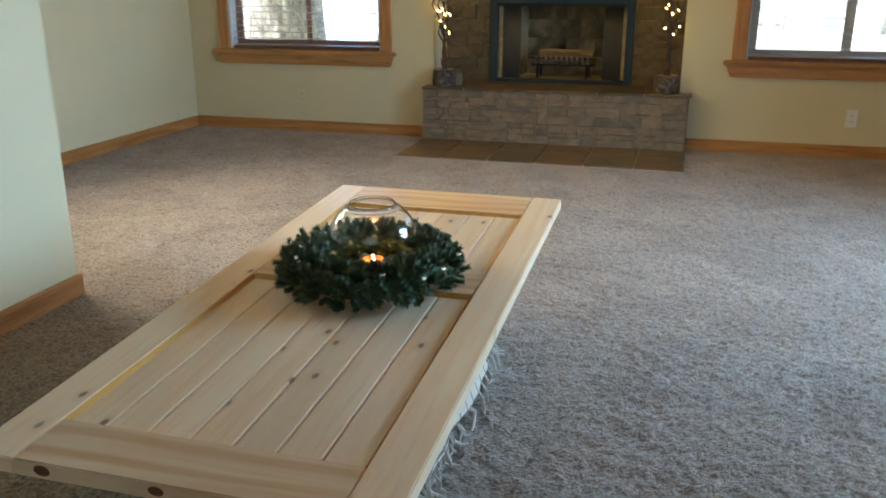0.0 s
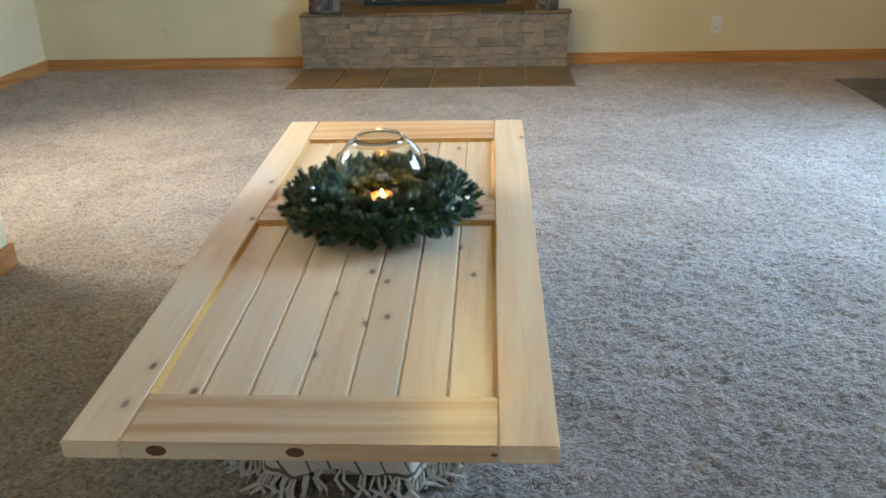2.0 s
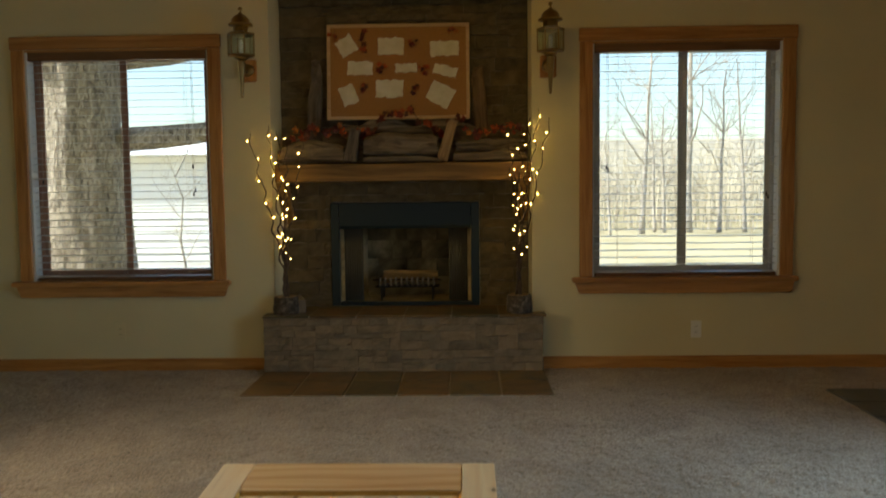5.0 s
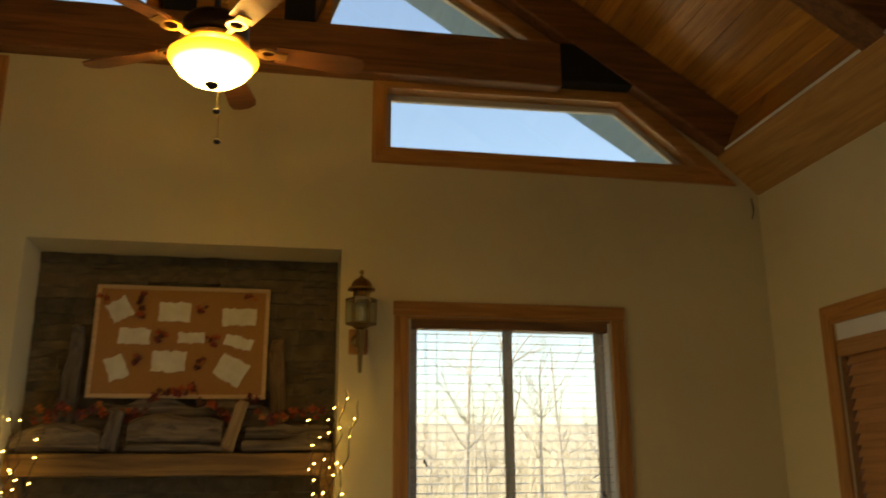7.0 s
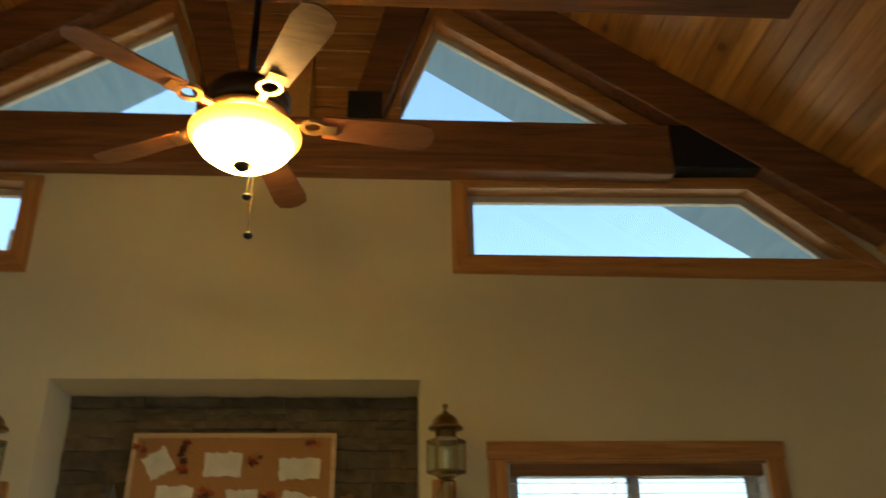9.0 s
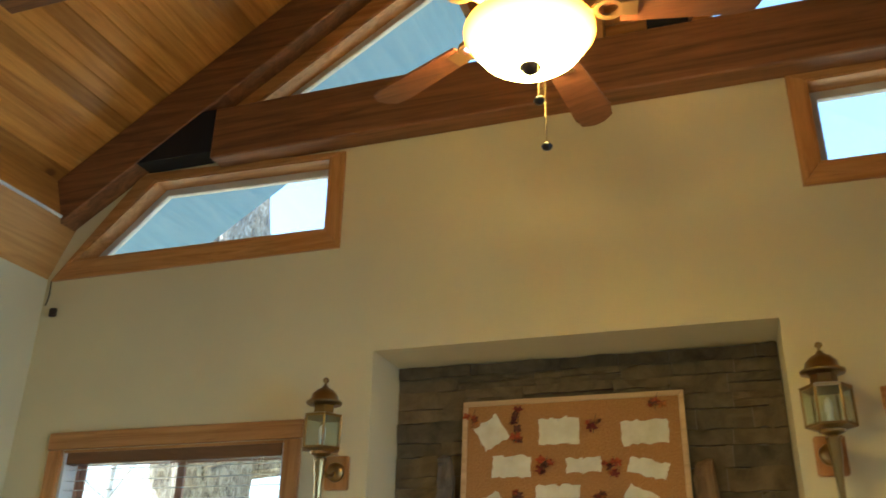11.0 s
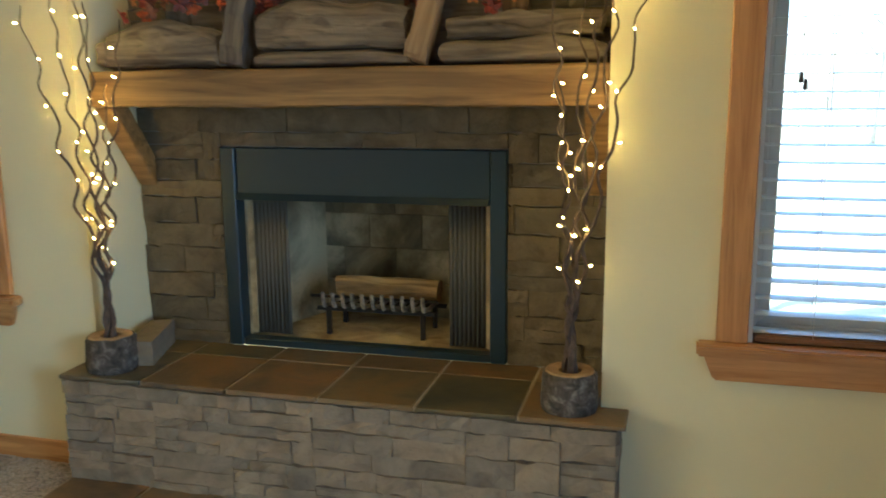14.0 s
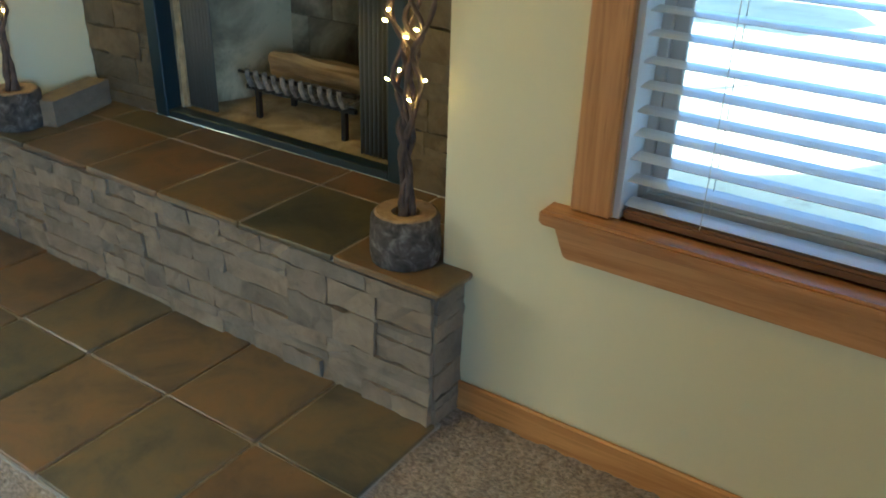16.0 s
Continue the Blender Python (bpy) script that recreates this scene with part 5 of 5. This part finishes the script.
tip = [(prof[-1][0] + 0.0015, prof[-1][1] + 0.002), (prof[-1][0] + 0.0005, prof[-1][1] + 0.004), (prof[-1][0] - 0.0015, prof[-1][1] + 0.002)]
lathe(bm, [(0.0, prof[0][1])] + prof + tip + inner[::-1] + [(0.0, inner[0][1])], 48)
bmesh.ops.recalc_face_normals(bm, faces=bm.faces[:])
ob = part("bowl", bm, glass("clear_bowl_glass", (0.97, 1.0, 0.99)), bowl, smooth=True)
ob.visible_shadow = False
candle = thing("tea_light", "lit tea light candle in an amber cup inside the glass bowl", "candle", at=on_table @ Matrix.Translation((0.012, 1.075, 0.004)))
bm = bmesh.new()
lathe(bm, [(0.0, 0.0), (0.026, 0.0), (0.032, 0.04), (0.029, 0.04), (0.024, 0.006), (0.0, 0.006)], 24)
part("cup", bm, glass("amber_cup", (1.0, 0.48, 0.14), 0.15), candle, "amber glass cup", True)
bm = bmesh.new()
lathe(bm, [(0.0, 0.007), (0.025, 0.007), (0.027, 0.026), (0.0, 0.024)], 24)
# Flame light within the amber cup is put into the wax as emission.
part("wax", bm, glow("flamelit_wax", (1.0, 0.33, 0.06), 1.6), candle, smooth=True)
bm = bmesh.new()
lathe(bm, [(0.0, 0.026), (0.004, 0.031), (0.0055, 0.037), (0.003, 0.049), (0.0, 0.058)], 12)
part("flame", bm, glow("flame", (1.0, 0.38, 0.07), 70.0), candle, smooth=True)

# ---- cork board with torn notes ----
CORK = material("fine_cork", (0.42, 0.22, 0.08), 0.9)
v = coords(CORK, shift=False)
base(CORK, ramp(CORK, noise_tex(CORK, v, 160.0, 3.0, 0.7), [(0.3, (0.27, 0.125, 0.035)), (0.55, (0.44, 0.225, 0.07)), (0.75, (0.56, 0.32, 0.12))]))
bump(CORK, noise_tex(CORK, v, 160.0), 0.3, 0.002)
FRAMEW = wood("pale_board_frame", (0.52, 0.33, 0.16), (0.70, 0.50, 0.28), "x", 0.5, 60)
PAPER = material("cream_torn_paper", (0.78, 0.73, 0.58), 0.85)
v = coords(PAPER)
base(PAPER, ramp(PAPER, noise_tex(PAPER, v, 14.0, 4.0), [(0.3, (0.68, 0.62, 0.46)), (0.7, (0.82, 0.78, 0.65))]))
BW, BH = 1.068, 0.715
at_board = pose(-0.030, 0.258, 1.826, -4.6)
board_t = thing("cork_board", "wood-framed cork board leaning on the mantel logs", "notice board", at=at_board)
bm = bmesh.new()
box(bm, -BW / 2 + 0.018, BW / 2 - 0.018, 0.006, 0.014, 0.018, BH - 0.018)
part("cork", bm, CORK, board_t, "orange-brown cork sheet")
o = rect(-BW / 2, BW / 2, 0.0, BH)
ring(None, shrink(o, 0.026), o, 0.0, 0.020, lambda p, q: FRAMEW, "frame", board_t)


def torn(name, x, z, w, h, turn, seed):
    rng = random.Random(seed)
    loop = []
    for (ax, az), (bx, bz), n in (((-1, -1), (1, -1), 9), ((1, -1), (1, 1), 6), ((1, 1), (-1, 1), 9), ((-1, 1), (-1, -1), 6)):
        for i in range(n):
            f = i / n
            j = 0.004 if (ax == bx) else 0.008
            loop.append(((ax + (bx - ax) * f) * w / 2 + rng.uniform(-j, j), (az + (bz - az) * f) * h / 2 + rng.uniform(-j, j)))
    bm = bmesh.new()
    prism(bm, loop, 0.0, 0.0008)
    n = thing(name, "torn-edged blank cream note pinned to the cork board", "note", "notes on the cork board", at=at_board @ pose(x + 0.03, 0.0048, z - 1.826, 0, -turn, 0))
    part("sheet", bm, PAPER, n)
    bm = bmesh.new()
    bmesh.ops.create_icosphere(bm, subdivisions=2, radius=0.0045, matrix=Matrix.Translation((0, -0.003, h / 2 - 0.014)))
    part("pin", bm, material("clear_pin", (0.8, 0.78, 0.74), 0.1), n, smooth=True)


for k, (x, z, w, h, turn) in enumerate(((-0.415, 2.38, 0.135, 0.135, 30), (-0.083, 2.375, 0.195, 0.128, 0), (0.317, 2.35, 0.215, 0.112, 2), (-0.315, 2.212, 0.188, 0.102, -2), (0.03, 2.208, 0.165, 0.072, 3),
                                        (0.322, 2.185, 0.175, 0.072, -16), (-0.402, 2.012, 0.115, 0.145, 22), (-0.096, 2.056, 0.203, 0.128, 0), (0.285, 2.01, 0.185, 0.155, -27))):
    torn("note", x, z, w, h, turn, 60 + k)


# ---- autumn leaves ----
def leaf_mesh(name, mat, seed):
    rng = random.Random(seed)
    pts = []
    for i in range(26):
        a = 2 * math.pi * i / 26
        r = 0.016 + 0.013 * abs(math.cos(2.5 * (a - math.pi / 2))) ** 1.5 + rng.uniform(-0.002, 0.002) - (0.012 if abs(a - 1.5 * math.pi) < 0.25 else 0)
        pts.append(Vector((r * math.cos(a), r * math.sin(a), 0.006 * math.cos(2 * a) + rng.uniform(-0.002, 0.002))))
    bm = bmesh.new()
    c = bm.verts.new((0, 0, 0.003))
    vs = [bm.verts.new(p) for p in pts]
    for i in range(26):
        bm.faces.new((c, vs[i], vs[(i + 1) % 26]))
    tube(bm, [(0, -0.012, 0.002), (0.002, -0.034, 0.004)], 0.0009, 4)
    return mesh_of(bm, name, mat)


LEAFS = []
for k, c in enumerate(((0.26, 0.035, 0.018), (0.48, 0.09, 0.018), (0.13, 0.022, 0.018), (0.58, 0.19, 0.03), (0.17, 0.055, 0.025))):
    m = material("autumn_leaf", c, 0.6)
    v = coords(m)
    base(m, mix(m, c, tuple(0.45 * a for a in c), ramp(m, noise_tex(m, v, 60.0, 3.0), [(0.4, (0, 0, 0)), (0.65, (1, 1, 1))])))
    LEAFS.append(leaf_mesh("leaf", m, 90 + k))


def leaf(parent, place, rng, size=1.0, facing=0.6):
    s = new("leaf", LEAFS[rng.choice((0, 0, 1, 1, 2, 2, 3, 4))])
    s.parent = parent
    d = Vector((rng.uniform(-1, 1) * facing, -1, rng.uniform(-1, 1) * facing + 0.2)).normalized()
    s.matrix_basis = Matrix.LocRotScale(place, d.to_track_quat("Z", "Y") @ Euler((0, 0, rng.uniform(0, 6.28))).to_quaternion(), Vector((1, 1, 1)) * size * rng.uniform(0.75, 1.2))


for k, (x, z, n) in enumerate(((-0.51, 2.45, 4), (-0.277, 2.46, 4), (-0.297, 2.36, 5), (0.087, 2.40, 4), (0.376, 2.49, 5), (-0.149, 2.21, 6), (0.159, 2.19, 6), (-0.289, 2.06, 5), (0.095, 2.05, 6))):
    rng = random.Random(200 + k)
    sp = thing("leaf_sprig", "small maroon and orange silk leaf sprig pinned on cork", "leaves", "leaf sprigs on the cork board", at=at_board @ Matrix.Translation((x + 0.03, -0.006, z - 1.826)))
    for i in range(n):
        leaf(sp, (rng.uniform(-0.03, 0.03), -rng.uniform(0.0, 0.012), rng.uniform(-0.035, 0.035)), rng, 0.8)
    bm = bmesh.new()
    tube(bm, [(-0.005, 0.004, -0.045), (0.0, 0.002, 0.0), (0.01, 0.002, 0.045)], 0.0012, 5)
    part("stem", bm, TASSEL, sp)
rng = random.Random(31)
gar = thing("leaf_garland", "red and orange autumn leaf garland strung along the mantel logs", "garland", at=pose(0, 0, 0))
pts = []
for i in range(42):
    f = i / 41
    x = -0.80 + 1.66 * f
    z = 1.715 + 0.055 * math.sin(f * 15) * 0.6 + (0.10 if 0.38 < f < 0.56 or 0.70 < f < 0.76 else 0.0) + (0.03 if abs(x) < 0.5 else -0.01)
    pts.append(Vector((x, 0.105 + 0.02 * math.sin(f * 31) + (0.10 if abs(x + 0.03) < 0.52 else 0.05), z)))
bm = bmesh.new()
tube(bm, pts, 0.002, 5)
part("vine", bm, TASSEL, gar)
for p in pts:
    for k in range(rng.choice((1, 2, 2, 3))):
        leaf(gar, (p.x + rng.uniform(-0.03, 0.03), p.y - rng.uniform(0.0, 0.03), p.z + rng.uniform(-0.03, 0.035)), rng, 1.05, 0.9)

# ---- weathered timber on the mantel ----
def plank_log(x0, x1, y0, y1, z0, z1, seed, turn=0.0, label="weathered grey split log lying on the mantel", mat=None, amp=0.02):
    """A split, weathered timber: flat-backed, with a ragged lower lip."""
    off = Vector((seed * 3.1, seed * 1.7, 0))
    cx, cz = (x0 + x1) / 2, (z0 + z1) / 2
    w, h, d = x1 - x0, z1 - z0, y1 - y0
    bm = bmesh.new()
    nx, seg = 44, 24
    rows = []
    for i in range(nx + 1):
        x = -w / 2 + w * i / nx
        row = []
        for k in range(seg):
            a = 2 * math.pi * k / seg
            c, s = math.cos(a), math.sin(a)
            e = 0.62
            y, z = d / 2 * math.copysign(abs(c) ** e, c), h / 2 * math.copysign(abs(s) ** e, s)
            q = Vector((x * 4, y * 9, z * 12)) + off
            n1 = noise.noise(q) + 0.6 * noise.noise(q * 2.7) + 0.35 * noise.noise(q * 6.1)
            if h > w:
                f = z / h + 0.5
                sx = x * (1.05 - 0.38 * f + 0.35 * noise.noise(Vector((f * 5, seed, x * 3)))) + 0.02 * noise.noise(Vector((f * 3, 7, seed)))
            else:
                f = abs(2 * x / w)
                sx = x
                z = -h / 2 + (z + h / 2) * (1.0 - 0.22 * f ** 4 + 0.25 * noise.noise(Vector((x * 5, 3, seed * 2.3))))
            row.append(bm.verts.new((sx + (0.012 * noise.noise(q * 1.9) if i in (0, nx) else 0), y + amp * n1 * (1 if y < 0 else 0.3), z + (amp * 0.8 * n1 if z > 0 else 0.25 * amp * n1))))
        rows.append(row)
    for a, b in zip(rows, rows[1:]):
        for k in range(seg):
            bm.faces.new((a[k], a[(k + 1) % seg], b[(k + 1) % seg], b[k]))
    bm.faces.new(rows[0][::-1])
    bm.faces.new(rows[-1])
    bmesh.ops.recalc_face_normals(bm, faces=bm.faces[:])
    ob = part("weathered_log", bm, mat or BARN, None, label)
    ob.matrix_basis = pose(cx, (y0 + y1) / 2, cz, 0, turn, 0)
    return tagged(ob, category="log", group="weathered timbers on the mantel")


plank_log(-0.88, -0.43, 0.11, 0.25, 1.503, 1.655, 1, -1.0)
plank_log(-0.285, 0.275, 0.11, 0.24, 1.503, 1.553, 2, 0, "thin weathered slab with pale ragged edge on the mantel", amp=0.008)
plank_log(-0.28, 0.265, 0.12, 0.25, 1.557, 1.715, 3, 0, "brown-grey weathered split log stacked on a slab")
plank_log(0.385, 0.915, 0.11, 0.26, 1.503, 1.580, 4, 0, "weathered squared timber lying on the mantel", amp=0.006)
plank_log(0.40, 0.90, 0.13, 0.26, 1.584, 1.662, 5, 0, "weathered squared timber stacked on another")
plank_log(-0.60, 0.56, 0.252, 0.325, 1.503, 1.820, 6, 0, "dark weathered plank standing behind the logs", amp=0.005)
plank_log(-0.405, -0.315, 0.115, 0.20, 1.503, 1.75, 7, 12, "short upright weathered stick leaning between logs", BARN_Z, 0.01)
plank_log(0.30, 0.375, 0.10, 0.19, 1.500, 1.815, 8, 17, "pale split wedge of timber leaning between logs", wood("pale_split_wood", (0.24, 0.15, 0.07), (0.46, 0.32, 0.17), "z", 0.8, 50), 0.006)
plank_log(-0.705, -0.605, 0.262, 0.325, 1.655, 2.275, 9, 1.5, "tall grey driftwood slab standing beside the cork board", BARN_Z, 0.035)
plank_log(0.525, 0.625, 0.262, 0.325, 1.662, 2.205, 10, -3.0, "tall brown driftwood slab standing beside the cork board", wood("brown_driftwood", (0.10, 0.06, 0.03), (0.28, 0.18, 0.09), "z", 0.85, 50, 0, 1.2, 0.8), 0.035)
plank_log(-0.91, -0.87, 0.10, 0.30, 1.503, 1.60, 12, 0, "short block of weathered timber against the alcove wall")

# ledge stone offcut beside the pot
bm = bmesh.new()
box(bm, -0.155, 0.155, -0.045, 0.045, -0.046, 0.046)
bmesh.ops.subdivide_edges(bm, edges=bm.edges[:], cuts=3, use_grid_fill=True)
for p in bm.verts:
    p.co += Vector((0.006, 0.008, 0.004)) * noise.noise(p.co * 19.0)
ob = tagged(part("stone_offcut", bm, LEDGE, None, "loose grey ledge stone offcut lying on the hearth"), category="stone")
ob.matrix_basis = pose(-0.80, 0.155, 0.461, 0, 0, -72)

# ---- lighted willow in log pots ----
BARKPOT = stone("log_pot_bark", [(0.32, (0.028, 0.022, 0.018)), (0.52, (0.10, 0.08, 0.062)), (0.72, (0.30, 0.26, 0.21))], 26.0, 0.9, 0.9, 0.2)
CUT = wood("cut_log_top", (0.24, 0.15, 0.07), (0.42, 0.29, 0.15), "z", 0.7, 40)
WILLOW = material("brown_curly_willow", (0.065, 0.04, 0.026), 0.7)
v = coords(WILLOW)
base(WILLOW, ramp(WILLOW, noise_tex(WILLOW, v, 30.0, 3.0), [(0.3, (0.035, 0.022, 0.015)), (0.7, (0.11, 0.07, 0.045))]))
BULB = glow("warm_fairy_bulb", (1.0, 0.60, 0.11), 42.0)
bm = bmesh.new()
lathe(bm, [(0.0, 0.0), (0.0021, 0.001), (0.0027, 0.005), (0.0021, 0.009), (0.0, 0.0105)], 8)
BULB_ME = mesh_of(bm, "bulb", BULB, True)


def willow(x, y, tips, seed, label):
    rng = random.Random(seed)
    t = thing("lighted_willow", label, "decorative lamp", "lighted willows on the hearth", at=pose(x, y, 0.414))
    bm = bmesh.new()
    seg, prof = 40, [(0.0, 0.088), (0.03, 0.092), (0.07, 0.090), (0.115, 0.088), (0.128, 0.080)]
    rows = []
    for z, r in prof:
        rows.append([bm.verts.new(((r + 0.004 * noise.noise(Vector((k * 0.9, z * 14, seed)))) * math.cos(2 * math.pi * k / seg), (r + 0.004 * noise.noise(Vector((k * 0.9, z * 14, seed + 3)))) * math.sin(2 * math.pi * k / seg), z + (0.006 * noise.noise(Vector((k * 0.3, seed, 2))) if z > 0.12 else 0))) for k in range(seg)])
    for a, b in zip(rows, rows[1:]):
        for k in range(seg):
            bm.faces.new((a[k], a[(k + 1) % seg], b[(k + 1) % seg], b[k]))
    bm.faces.new(rows[0][::-1])
    pot = part("log_pot", bm, BARKPOT, t, "hollowed log slice with rough bark", True)
    bm = bmesh.new()
    lathe(bm, [(0.079, 0.126), (0.074, 0.131), (0.036, 0.127), (0.033, 0.10), (0.0, 0.099)], 30)
    part("cut_face", bm, CUT, pot)
    for k, (tx, ty, tz) in enumerate(tips):
        a0 = rng.uniform(0, 6.28)
        pts, rad = [], []
        n = 64
        ph, fr = rng.uniform(0, 6.28), rng.uniform(36, 48)
        for i in range(n + 1):
            f = i / n
            e = max(0.0, (f - 0.12) / 0.88) ** 1.1
            wob = 0.012 * min(1, f * 3)
            twist = 0.018 * max(0, 1 - f / 0.22)
            px = (tx - x) * e + wob * math.sin(fr * f + ph) + twist * math.cos(a0 + 14 * f) + 0.004 * math.sin(71 * f + k)
            py = (ty - y) * e + wob * math.cos(fr * f * 0.9 + ph) + twist * math.sin(a0 + 14 * f)
            pts.append((px, py, 0.10 + (tz - 0.514) * f))
            rad.append(0.0075 * (1 - 0.80 * f) + 0.0008)
        bm = bmesh.new()
        tube(bm, pts, rad, 7)
        tw = part("twig", bm, WILLOW, t, smooth=True)
        for f in (0.29, 0.39, 0.50, 0.61, 0.72, 0.83, 0.94)[(k % 2):]:
            i = min(n, int(n * (f + rng.uniform(-0.03, 0.03))))
            p = Vector(pts[i])
            d = Vector((rng.uniform(-1, 1), rng.uniform(-1.0, 0.15), rng.uniform(-0.2, 0.7))).normalized()
            b = new("bulb", BULB_ME)
            b.parent = tw
            b.matrix_basis = Matrix.LocRotScale(p + d * 0.012, d.to_track_quat("Z", "Y"), None)
    return t


willow(-0.842, -0.035, [(-1.075, -0.07, 1.715), (-0.935, -0.09, 1.77), (-0.875, -0.02, 1.73), (-0.80, -0.08, 1.72), (-0.69, -0.05, 1.66), (-0.84, 0.05, 1.45)], 41, "curly brown willow twigs with fairy bulbs in a log pot")
willow(0.842, -0.030, [(1.065, -0.08, 1.80), (0.985, -0.10, 1.86), (0.925, -0.06, 1.80), (0.865, -0.02, 1.78), (0.765, -0.05, 1.80), (0.80, -0.09, 1.50)], 43, "curly brown willow twigs with fairy bulbs in a bark pot")
